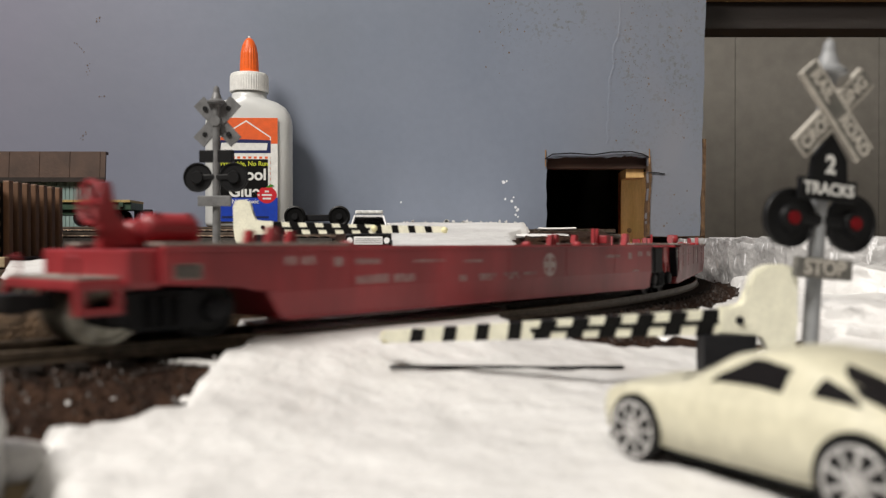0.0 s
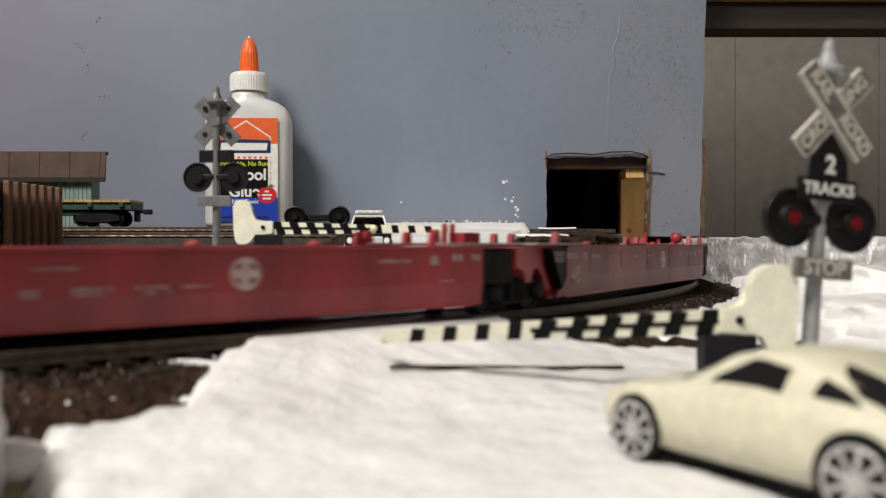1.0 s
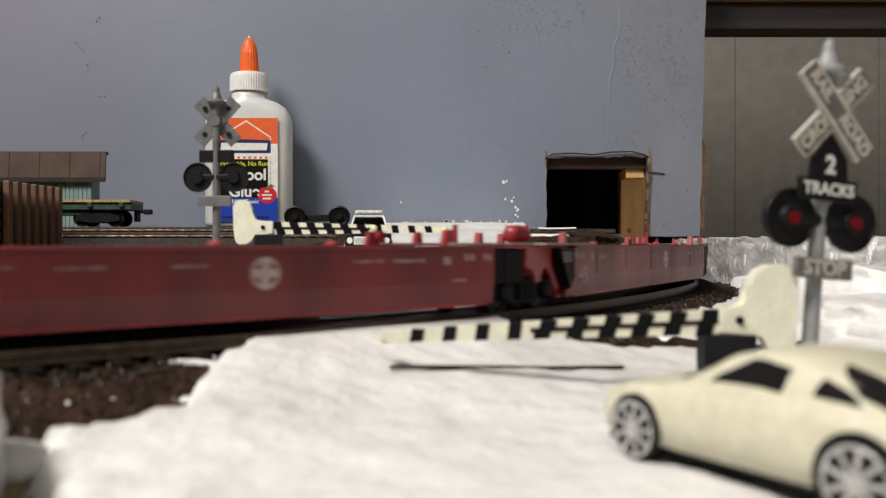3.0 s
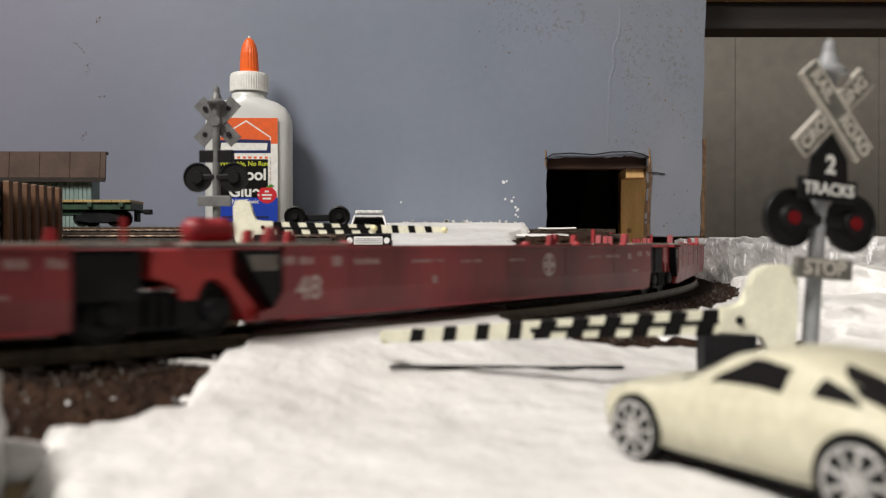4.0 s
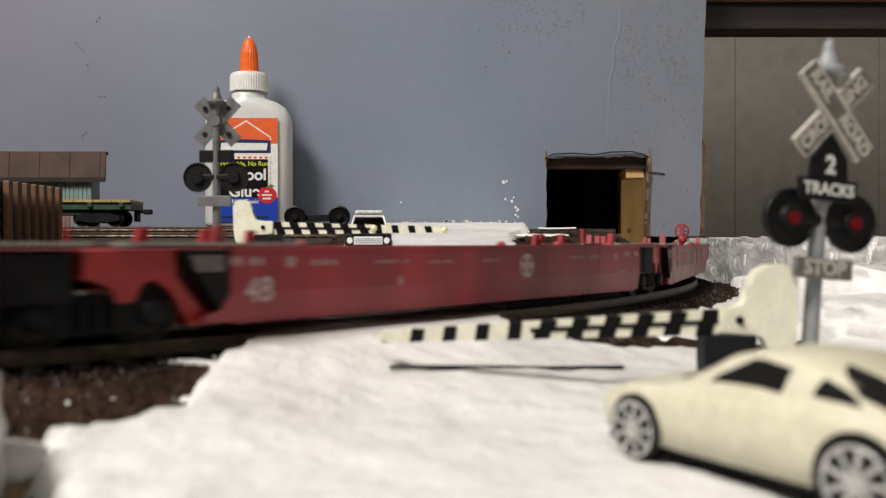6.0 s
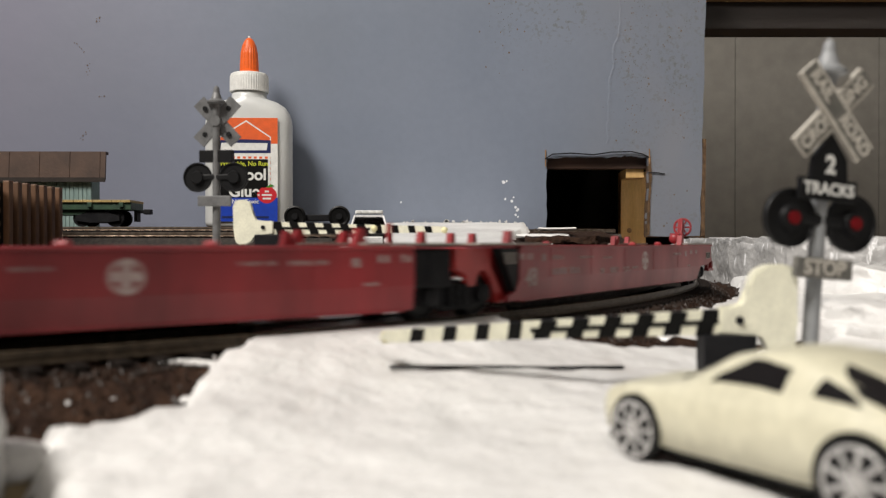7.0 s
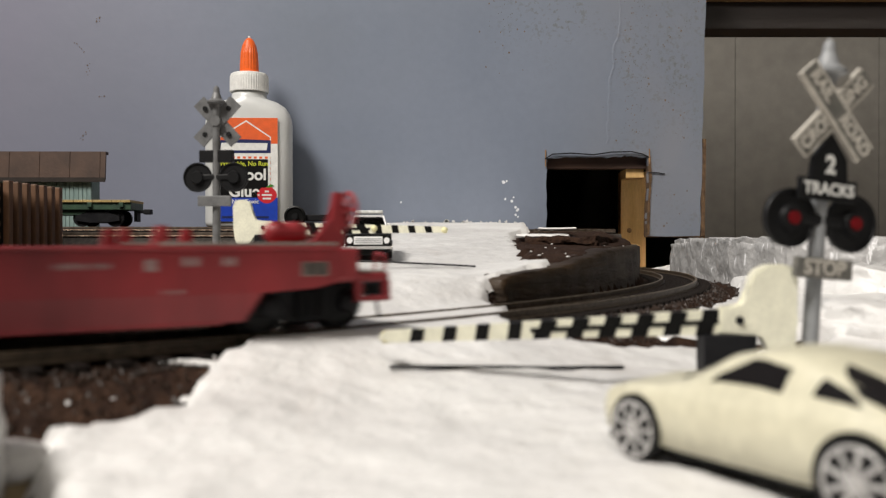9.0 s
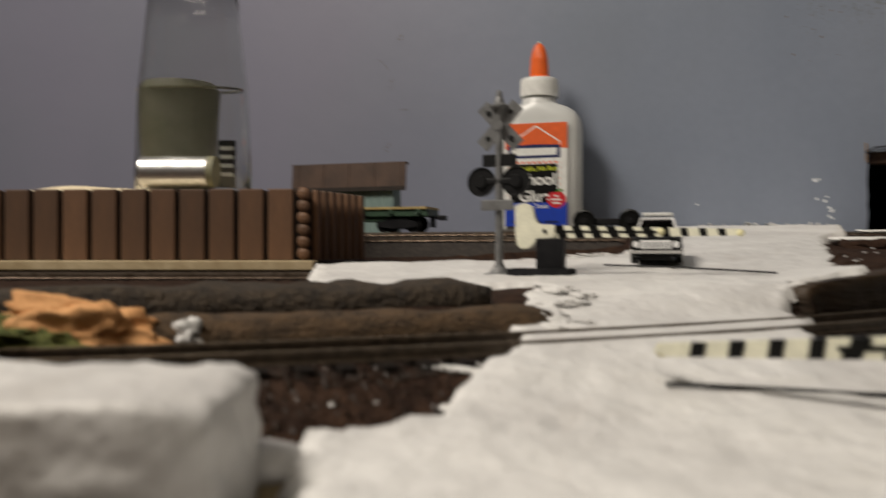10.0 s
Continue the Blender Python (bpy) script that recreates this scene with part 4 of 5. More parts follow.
def pane(ring, corners, side, out=0.12):
    """A window that follows the body: corners are (x, k) with k along the section's points."""
    bm = bmesh.new()

    def at(x, k):
        r = ring(x)
        i = min(int(k), len(r) - 2)
        f = k - i
        return Vector((x, side * (r[i][0] * (1 - f) + r[i + 1][0] * f + out), r[i][1] * (1 - f) + r[i + 1][1] * f + (out if k > 6.5 else 0)))
    n = 6
    (xa, ka), (xb, kb), (xc, kc), (xd, kd) = corners
    rows = [[bm.verts.new(at((xa * (1 - i / n) + xb * i / n) * (1 - j / 4) + (xd * (1 - i / n) + xc * i / n) * j / 4, (ka * (1 - i / n) + kb * i / n) * (1 - j / 4) + (kd * (1 - i / n) + kc * i / n) * j / 4)) for i in range(n + 1)] for j in range(5)]
    for a, b in zip(rows, rows[1:]):
        for i in range(n):
            bm.faces.new((a[i], a[i + 1], b[i + 1], b[i]))
    res = bmesh.ops.extrude_face_region(bm, geom=list(bm.faces))
    for v in res["geom"]:
        if isinstance(v, bmesh.types.BMVert):
            v.co.y -= side * 0.2
    return bm


def car_wheel(parent, x, y, r, w, s, rim, spokes=9):
    bm = lathe([(r * 0.88, -w / 2), (r * 0.95, -w / 2), (r, -w / 2 + 0.4), (r, w / 2 - 0.4), (r * 0.95, w / 2), (r * 0.88, w / 2)], 28)
    wl = part("wheel", bm, M["black_paint"], parent, m=pose(x * MM, y * MM, r * MM, 90))
    bm = bmesh.new()
    rod(bm, (0, 0, -w / 2 * s - 0.01 * s), (0, 0, -w / 2 * s * 1.12), r * 0.2, seg=14)
    rod(bm, (0, 0, 0), (0, 0, -w / 2 * s * 0.55), r * 0.8, r * 0.86, seg=28)
    for k in range(spokes):
        a = 2 * math.pi * k / spokes + 0.3
        rod(bm, (0, 0, -w / 2 * s * 1.05), (r * 0.86 * math.cos(a), r * 0.86 * math.sin(a), -w / 2 * s * 0.92), r * 0.09, r * 0.075, seg=6)
    pts = [(r * 0.88 * math.cos(q), r * 0.88 * math.sin(q), -w / 2 * s) for q in np.linspace(0, 2 * math.pi, 25)]
    for p, q in zip(pts, pts[1:]):
        rod(bm, p, q, r * 0.06, seg=6)
    part("rim", bm, rim, wl, "chrome spoked rim")


def white_coupe():
    c = thing("coupe_car", "ivory toy coupe with dark windows and chrome rims", "toy car", "", 41.0, 100.5, -9.6, 121.5)
    st = [(-24.5, 4.5, 8.0, 8.6, 8.4, 6.5), (-23, 2.6, 8.8, 9.4, 9.8, 7.5), (-19, 2.0, 9.4, 10.6, 10.4, 7.5), (-13, 1.9, 9.7, 13.2, 10.6, 7.4), (-7, 1.8, 9.5, 14.9, 10.5, 7.4), (-2, 1.8, 9.3, 15.2, 10.4, 7.5),
          (3, 1.8, 9.1, 14.2, 10.4, 7.6), (9, 1.8, 9.2, 11.0, 10.4, 8.0), (12, 1.9, 9.2, 10.2, 10.4, 8.4), (18, 2.0, 8.8, 9.5, 10.1, 7.8), (22, 2.4, 7.8, 8.4, 9.2, 6.8), (24.2, 3.2, 6.4, 7.0, 7.6, 5.4)]
    ring = lofted(st)
    part("body", body_mesh(ring, -24.5, 24.2, 70), M["ivory"], c, smooth=True)
    part("underbody", Box(-22, 22, -8.6, 8.6, 1.3, 2.4), M["black_paint"], c)
    for s in (-1, 1):
        part("side_window", pane(ring, [(4.9, 4.75), (-5.0, 4.5), (-5.6, 5.5), (-0.6, 5.85)], s), M["glass_dark"], c, "dark side window")
        part("quarter_window", pane(ring, [(-8.6, 4.6), (-14.2, 4.65), (-12.0, 5.3), (-9.4, 5.6)], s), M["glass_dark"], c, "small dark quarter window")
        part("rear_window", pane(ring, [(-13.4, 5.2), (-18.0, 5.2), (-15, 7.3), (-9.6, 7.3)], s), M["glass_dark"], c, "dark rear window")
        for x in (-14.6, 15.4):
            part("wheel_arch", Rod((x, s * 9.2, 4.0), (x, s * 10.62, 4.0), 4.9 if x < 0 else 4.15, seg=28), M["black_paint"], c, "dark wheel arch")
            car_wheel(c, x, s * 9.6, 4.0 if x < 0 else 3.8, 2.6, s, M["rim"])
    part("windscreen", pane(ring, [(10.5, 6.6), (4.6, 6.6), (4.4, 8), (10.4, 8)], 1), M["glass_dark"], c)


def patrol_car():
    c = thing("police_car", "black and white toy police estate car with chrome bumper", "toy car", "", -31.6, 370, 11.3, -86)
    c.scale = (1.0, 0.9, 0.97)
    st = [(-27, 4, 10.5, 17, 9.6, 6.2), (-25, 2.6, 11.5, 18.6, 10.4, 6.8), (-8, 2.4, 11.6, 19, 10.6, 7.0), (2, 2.4, 11.6, 18.6, 10.6, 6.9), (9, 2.4, 11.4, 12.4, 10.6, 9.2), (11, 2.4, 11.2, 11.8, 10.5, 9.4), (21, 2.6, 10.4, 10.8, 10.4, 9.2), (23, 3, 9.6, 9.9, 10.2, 9)]
    ring = lofted(st)
    part("body", body_mesh(ring, -27, 23, 50), M["black_paint"], c, "glossy black body", smooth=False)
    part("windscreen", Prism([(-8.4, 0), (8.4, 0), (6.2, 6.6), (-6.2, 6.6)], -0.2, 0.2), M["glass_dark"], c, "dark windscreen", m=pose(7.9 * MM, 0, 12.2 * MM) @ pose(0, 0, 0, 0, 0, 90) @ pose(0, 0, 0, 42))
    part("windscreen_trim", Box(3.2, 3.9, -6.6, 6.6, 17.9, 18.8), M["bright"], c, "bright windscreen trim")
    for s in (-1, 1):
        part("door", pane(ring, [(7, 1.0), (-14, 1.0), (-14, 3.6), (7, 3.6)], s), M["white"], c, "white door")
        part("side_window", pane(ring, [(3, 4.4), (-22, 4.4), (-22, 5.8), (-1, 5.8)], s), M["glass_dark"], c)
        part("headlight", Rod((22.6, s * 8.2, 7.6), (23.6, s * 8.2, 7.6), 1.3, seg=16), M["bright"], c, "round chrome headlight")
        for x in (-15, 14):
            car_wheel(c, x, s * 9.3, 4.0, 2.8, s, M["chrome"])
    g = part("grille", Box(22.6, 23.4, -6.4, 6.4, 5.9, 9.2, bevel=0.2), M["bright"], c, "chrome grille")
    for z in (6.7, 7.5, 8.3):
        part("slot", Box(23.3, 23.55, -5.8, 5.8, z - 0.12, z + 0.12), M["grey_plastic"], g)
    part("bumper", Box(22.8, 24.6, -10.8, 10.8, 4.0, 5.2, bevel=0.4), M["rim"], c, "chrome bumper")
    part("apron", Box(19, 23.2, -6.4, 6.4, 1.4, 3.8), M["black_paint"], c)
    lb = part("light_bar", Box(-3.4, -0.4, -6.6, 6.6, 19.3, 21.0, bevel=0.5), M["bright"], c, "chrome roof light bar")
    for y in (-1, 1):
        part("pillar", tube([(9.2, y * 8.6, 12.2), (6.4, y * 7.7, 15.2), (3.6, y * 6.7, 18.4)], 0.45), M["bright"], c, "bright windscreen pillar")
        part("door_mirror", Box(5.4, 6.6, y * 10.9 - 0.9, y * 10.9 + 0.9, 12.0, 13.2, bevel=0.2), M["rim"], c)
    for y in (-5, -1.7, 1.7, 5):
        part("beacon", Box(-0.6, 0.0, y - 1.2, y + 1.2, 19.6, 20.9, bevel=0.2), M["white"], lb)


white_coupe()
patrol_car()


# ---- glue bottle ----
def glue_bottle():
    b = thing("glue_bottle", "milky white glue bottle with orange nozzle and printed label", "glue bottle", "", -145.0, 648, 29.4, 2)

    def ring(w, d, z, e=3.2, n=48):
        out = []
        for i in range(n):
            a = 2 * math.pi * i / n
            c, s = math.cos(a), math.sin(a)
            out.append((w * math.copysign(abs(c) ** (2 / e), c), d * math.copysign(abs(s) ** (2 / e), s), z))
        return out
    bm = bmesh.new()
    rows = []
    for w, d, z, e in ((29, 13, 0, 3.4), (31, 14.6, 1.2, 3.6), (31.7, 15, 4, 3.8), (31.7, 15, 75, 3.8), (31.3, 14.9, 80.5, 3.6), (29.8, 14.6, 85.5, 3.2), (26.5, 14.2, 90, 2.8), (21, 13.6, 93.4, 2.4), (15, 13, 95.4, 2.1), (13, 12.6, 96.6, 2), (12.6, 12.6, 102, 2)):
        rows.append([bm.verts.new(p) for p in ring(w, d, z, e)])
    for p, q in zip(rows, rows[1:]):
        for i in range(len(p)):
            bm.faces.new((p[i], p[(i + 1) % len(p)], q[(i + 1) % len(p)], q[i]))
    bm.faces.new(rows[0][::-1])
    bm.faces.new(rows[-1])
    part("body", bm, M["bottle"], b, "milky plastic body", smooth=True)
    bm = bmesh.new()
    n = 96
    rows = []
    for r, z in ((14.0, 101), (14.3, 101.6), (14.2, 112), (13.6, 114.2), (12.4, 115), (7.2, 115.2)):
        rows.append([bm.verts.new(((r - (0.28 if i % 2 and 101.3 < z < 113 else 0)) * math.cos(2 * math.pi * i / n), (r - (0.28 if i % 2 and 101.3 < z < 113 else 0)) * math.sin(2 * math.pi * i / n), z)) for i in range(n)])
    for p, q in zip(rows, rows[1:]):
        for i in range(n):
            bm.faces.new((p[i], p[(i + 1) % n], q[(i + 1) % n], q[i]))
    bm.faces.new(rows[-1])
    bm.faces.new(rows[0][::-1])
    part("cap", bm, M["white"], b, "ribbed white cap")
    bm = bmesh.new()
    n = 40
    rows = []
    for r, z in ((7.8, 115.2), (7.7, 116.4), (7.0, 117), (6.9, 122), (6.4, 130), (5.2, 136), (3.6, 139.6), (2.2, 141.2), (1.0, 142)):
        rows.append([bm.verts.new(((r - (0.3 if i % 2 and 116.5 < z < 133 else 0)) * math.cos(2 * math.pi * i / n), (r - (0.3 if i % 2 and 116.5 < z < 133 else 0)) * math.sin(2 * math.pi * i / n), z)) for i in range(n)])
    for p, q in zip(rows, rows[1:]):
        for i in range(n):
            bm.faces.new((p[i], p[(i + 1) % n], q[(i + 1) % n], q[i]))
    bm.faces.new(rows[-1])
    bm.faces.new(rows[0][::-1])
    part("nozzle", bm, M["orange"], b, "fluted orange twist nozzle")
    part("tip", lathe([(0.9, 141.8), (0.9, 142.8), (0.5, 143.3)], 12), M["white"], b)
    # label: layers of print, each a little proud of the last
    lab = part("label", Box(-22.5, 23.5, -15.35, -14.6, 6.5, 83, bevel=0.15), M["white"], b, "printed paper label")
    lab.matrix_basis = pose(0, 0, -0.0028)
    k = 0

    def ink(name, pts, m, label=""):
        nonlocal k
        k += 1
        part(name, Prism(pts, -15.38 - 0.02 * k, -15.2), m, lab, label)

    def rect(x0, x1, z0, z1):
        return [(x0, z0), (x1, z0), (x1, z1), (x0, z1)]
    ink("print_band", rect(-22.4, 23.4, 64, 82.9), M["label_orange"], "orange print band")
    ink("emblem_border", [(-20, 57.6), (18.5, 57.6), (18.5, 69), (0.5, 81.2), (-19, 69)], M["white"])
    ink("emblem_field", [(-19, 57.6), (17.8, 57.6), (17.8, 68.4), (0.5, 80.0), (-18.2, 68.4)], M["label_orange"])
    ink("brand_band", [(-20.5, 57), (18.4, 57.2), (18.4, 66.5), (-1, 67.2), (-20.5, 66.4)], M["navy"], "navy brand band")
    ink("brand_bar", [(-18.4, 59), (15.4, 59.2), (16.2, 64.4), (-17.4, 64.6)], M["white"])
    ink("panel_border", rect(-20.3, 18.2, 18.6, 54.6), M["label_orange"])
    for i in range(10):
        ink("dash", [(-20.3 + i * 4, 18.6), (-18.5 + i * 4, 18.6), (-17.9 + i * 4, 54.6), (-19.7 + i * 4, 54.6)], M["white"])
    for i in range(9):
        ink("dash", [(-20.3, 19 + i * 4), (18.2, 19 + i * 4), (18.2, 21 + i * 4), (-20.3, 21 + i * 4)], M["white"])
    ink("black_panel", rect(-18.6, 16.4, 20.6, 52.6), M["black_paint"], "black title panel")
    ink("print_band", rect(-22.4, 23.4, 7, 24.4), M["blue"], "blue print band")
    ink("apple_badge", [(15.6 + 6.6 * math.cos(q) * (1 + 0.08 * math.cos(2 * q)), 26.6 + 6.4 * math.sin(q) - (0.9 if 1.2 < q < 1.95 else 0)) for q in np.linspace(0, 2 * math.pi, 24)[:-1]], M["apple"], "red apple badge")
    ink("leaf", [(14.7, 32), (18.5, 34.4), (20.7, 33.4), (17.5, 31.8)], M["leaf"])
    for i, w in enumerate((3, 7.4, 6)):
        ink("badge_text", rect(15.6 - w / 2, 15.6 + w / 2, 28.4 - i * 2.6, 29.7 - i * 2.6), M["white"])
    for x in (-12, 0, 12):
        ink("small_print", rect(x - 5, x + 5, 9.4, 11), M["navy"])
    y = -15.42 - 0.02 * k
    for body, size, m, x, z, bold in (("Washable, No Run", 4.6, M["lime"], -1.0, 49.2, 0.10), ("School", 11.6, M["white"], -0.4, 41.0, 0.32), ("Glue", 11.6, M["white"], -0.8, 28.8, 0.32), ("Safe, Non-Toxic", 4.4, M["white"], -4.6, 21.6, 0.06)):
        text("print_text", body, size, m, lab, pose(x * MM, y * MM, z * MM, 90), bold=bold)


glue_bottle()


tagged(part("bank", bank_wall(), M["bed_olive"], smooth=True), "smooth olive-brown bank face along the curve", "embankment", "", "structure")


# ---- the opening in the backdrop and what stands behind it ----
def opening():
    # added boards: their near-black colour and cover make the opening look shaded
    slab("tunnel_back", "added near-black board standing in for the shade behind the backdrop", M["hole"], -420, 228, 1150, 1160, -16, 190)
    slab("tunnel_side_east", "added near-black board standing in for the shade behind the backdrop", M["hole"], 222, 228, 775, 1150, -16, 190)
    slab("tunnel_side_west", "added near-black board standing in for the shade behind the backdrop", M["hole"], -426, -420, 690, 1160, -16, 190)
    slab("tunnel_roof", "added near-black board keeping light out of the hollow", M["hole"], -420, 196, 690, 1150, 118, 124)
    stud = part("stud", Box(154.5, 176.5, 752, 764, -3, 80, bevel=0.6), M["pine"])
    tagged(stud, "upright yellow pine stud with a knot behind the opening", "timber")
    part("knot", lathe([(2.2, 0), (1.6, 0.25), (0.6, 0.35)], 12), M["ply"], stud, m=pose(0.162, 0.752, 0.029, 90))
    l = part("lintel", Box(76, 166, 687, 700, 77, 90, bevel=0.5), M["lintel"])
    tagged(l, "dark brown timber lintel over the opening", "timber")
    blk = part("wood_block", Box(146, 160, 690, 712, 70, 77, bevel=0.4), M["pine"])
    tagged(blk, "small pale pine block under the lintel", "timber")
    w = part("wire", tube([(80, 678.8, 84), (86, 678.5, 87.6), (100, 678, 88.4), (118, 678.4, 87.2), (132, 678, 89.2), (148, 678.2, 89.6), (156, 678.6, 88), (162, 679, 85)], 0.55), M["black"])
    tagged(w, "black wire pinned along the top of the opening", "wire")
    for x, z0, z1 in ((80.5, 78, 91), (162, 80, 92)):
        n = part("nail", Rod((x, 679, z0), (x, 679, z1), 0.5, seg=8), M["ply"])
        tagged(n, "thin rusty nail at the edge of the opening", "nail", "nails by the opening")
    w2 = part("wire", tube([(160, 679, 73), (168, 679, 73.2), (174, 679, 72.2)], 0.45), M["black"])
    tagged(w2, "short end of black wire on the backdrop", "wire")
    # ragged brown rim of the cut
    e = part("trim_edge", Prism([(160.2, 24), (162.2, 24), (162.8, 52), (164, 70), (163, 86), (161.4, 86), (161.8, 60), (160.4, 44)], 679, 690), M["torn"])
    tagged(e, "torn brown edge of the cut sheet", "", "", "structure")
    for x0, x1, z0, z1 in ((160, 203, 22.6, 24.2), (202.6, 206, 24, 100)):
        e = part("trim_edge", Prism([(x0, z0), (x1, z0), (x1 + (1 if z1 > 50 else 0), z1), (x0 + (1.6 if z1 > 50 else 0), z1)], 680.5, 688), M["torn"])
        tagged(e, "torn brown edge of the cut sheet", "", "", "structure")
    s = part("batten", Box(203.5, 209, 690, 706, 18, 98), M["torn"])
    tagged(s, "raw wooden batten behind the backdrop edge", "timber")
    b = part("shelf_beam", Box(170, 1100, 722, 752, 196.5, 219, bevel=0.8), M["beam"])
    tagged(b, "dark brown shelf beam behind the backdrop", "beam")
    b = part("shelf_board", Box(170, 1100, 716, 752, 219.2, 236, bevel=0.8), M["ply"])
    tagged(b, "pale wooden shelf board on the beam", "shelf")


opening()

# ---- stains, chips and splashes on the backdrop ----
wall = [o for o in scene.objects if o.name == "wall_backdrop"][0]


def fleck(name, x, z, r, m, rng, y=679.8, n=9):
    pts = []
    for i in range(n):
        a = 2 * math.pi * i / n
        k = r * rng.uniform(0.55, 1.2)
        pts.append((x + k * math.cos(a), z + k * 1.2 * math.sin(a)))
    part(name, Prism(pts, y, 680.4), m, wall)


rng = random.Random(11)
for i in range(46):
    x = rng.gauss(170, 22) if i % 3 else rng.gauss(50, 9)
    z = rng.uniform(28, 215) if i % 3 else rng.uniform(150, 215)
    if x < 200 and not (78 < x < 164 and z < 92):
        fleck("stain", x, z, rng.uniform(0.3, 0.8), M["rust"], rng)
for i in range(60):
    x = rng.gauss(148, 4) if i % 4 else rng.gauss(182, 9)
    z = rng.uniform(100, 218)
    fleck("stain", x, z, rng.uniform(0.2, 0.55), M["rust"], rng, 679.85, 6)
for i in range(150):
    x = rng.gauss(152, 9) if i % 3 else rng.gauss(190, 7)
    z = rng.uniform(96, 222)
    if x < 200:
        fleck("stain", x, z, rng.uniform(0.15, 0.36), M["mould"], rng, 679.86, 6)
for i in range(40):
    fleck("stain", rng.gauss(50, 6), rng.gauss(205, 16), rng.uniform(0.15, 0.4), M["mould"], rng, 679.86, 6)


def paint_ridge(name, pts, seed):
    """A raised wavy edge of an older coat of paint down the sheet."""
    bm = bmesh.new()
    rows = []
    n = 70
    for i in range(n + 1):
        z = pts[0][1] + (pts[-1][1] - pts[0][1]) * i / n
        x = float(np.interp(z, [q[1] for q in pts], [q[0] for q in pts])) + 3.0 * nz(z, seed, 14) + 1.4 * nz(z, seed, 4, 4)
        w = 0.9 + 1.8 * max(0.0, nz(z, seed, 9, 8))
        rows.append([bm.verts.new(v) for v in ((x - w, 680.1, z), (x - w * 0.3, 679.62, z), (x + w * 0.4, 679.72, z), (x + w * 2.4, 680.1, z))])
    for p, q in zip(rows, rows[1:]):
        for k in range(3):
            bm.faces.new((p[k], p[k + 1], q[k + 1], q[k]))
    part(name, bm, M["wall"], wall, smooth=True)


paint_ridge("paint_ridge", [(128, 96), (131, 130), (133, 165), (139, 190), (137, 225)], 3)
for px, pz, r in ((47.6, 65.8, 1.5), (50.0, 66.6, 1.0), (49, 52.6, 0.9), (54, 51, 1.2), (55.5, 54, 0.8), (57, 46, 1.0), (58.5, 44, 1.3), (57, 40, 1.0), (59, 38.5, 0.8), (-33, 50, 0.8)):
    fleck("paint_splash", px, pz, r, M["splash"], rng)
for x0, z0, n in ((-279, 150, 7), (-282, 168, 5), (-272, 192, 6), (-283, 99, 6), (-270, 133, 4)):
    x, z = x0, z0
    for i in range(n):
        fleck("scuff", x, z, rng.uniform(0.25, 0.7), M["rust"], rng)
        x += rng.uniform(-2.2, 2.6)
        z += rng.uniform(-0.4, 3.0)
for i in range(26):
    x = rng.uniform(-40, 62)
    fleck("paint_splash", x, 32.6 + rng.uniform(0, 2.4), rng.uniform(0.8, 2.4), M["snow"], rng, 678.6)


# ---- foam and snow beside the curve ----
def lumpy(name, pts, z0, z1, m, label, cat, seed, amp=1.5, bev=3.0, cuts=4):
    """A rough block on a plan outline, knocked about by noise."""
    bm = Prism(pts, z0, z1, axis="z")
    bmesh.ops.bevel(bm, geom=list(bm.edges), offset=bev, segments=2, affect="EDGES")
    bmesh.ops.triangulate(bm, faces=bm.faces)
    for i in range(cuts):
        lim = max(2.0, bev)
        es = [e for e in bm.edges if e.calc_length() > lim * 1.6]
        if es:
            bmesh.ops.subdivide_edges(bm, edges=es, cuts=1)
            bmesh.ops.triangulate(bm, faces=bm.faces)
    for v in bm.verts:
        n = noise.noise_vector((v.co.x / 9 + seed, v.co.y / 9, v.co.z / 9)) * amp + noise.noise_vector((v.co.x / 3 + seed, v.co.y / 3, v.co.z / 3)) * amp * 0.35
        v.co += n
    ob = part(name, bm, m, smooth=True)
    return tagged(ob, label, cat)


lumpy("foam_slab", [(163, 622), (161, 560), (160, 480), (168, 430), (200, 398), (300, 372), (420, 372), (420, 640), (230, 660)], -14, 20.5, M["foam"], "rough grey-white foam slab beside the curve", "foam slab", 3.0, 1.6)
lumpy("snow_bank", [(122, 316), (140, 330), (172, 372), (240, 372), (380, 360), (380, 260), (180, 250), (140, 280)], -14, 8, M["snow"], "lumpy white plaster snow bank", "snow bank", 8.0, 3.0, 4)
lumpy("snow_bank", [(96, 236), (130, 250), (180, 262), (320, 250), (320, 200), (160, 195), (110, 205)], -14, 1.5, M["snow"], "low white plaster snow bank", "snow bank", 5.0, 2.5, 4)
# foam block and crumb by the near bank
bm = bmesh.new()
bmesh.ops.create_cube(bm, size=2.0)
bmesh.ops.subdivide_edges(bm, edges=list(bm.edges), cuts=26, use_grid_fill=True)
for v in bm.verts:
    p = v.co.copy()
    n = (abs(p.x) ** 14 + abs(p.y) ** 10 + abs(p.z) ** 10) ** (1 / 12)
    p = Vector((p.x * 52, p.y * 14, p.z * 10.6)) / n
    p += noise.noise_vector(p / 5) * 0.8 + noise.noise_vector(p / 2.0) * 0.5
    v.co = p
tagged(part("foam_block", bm, M["snow"], smooth=True, m=pose(-0.0957, 0.0719, -0.0068, 0, 0, 19.5)), "white foam block beside the near track", "foam block")
crumb = thing("foam_crumb", "tan foam crumb capped with white plaster", "foam crumb", "", -51.6, 101.5, -15.0)
bm = lathe([(3.4, 0), (3.9, 3), (4.0, 6)], 14)
part("core", bm, M["tan"], crumb, smooth=True)
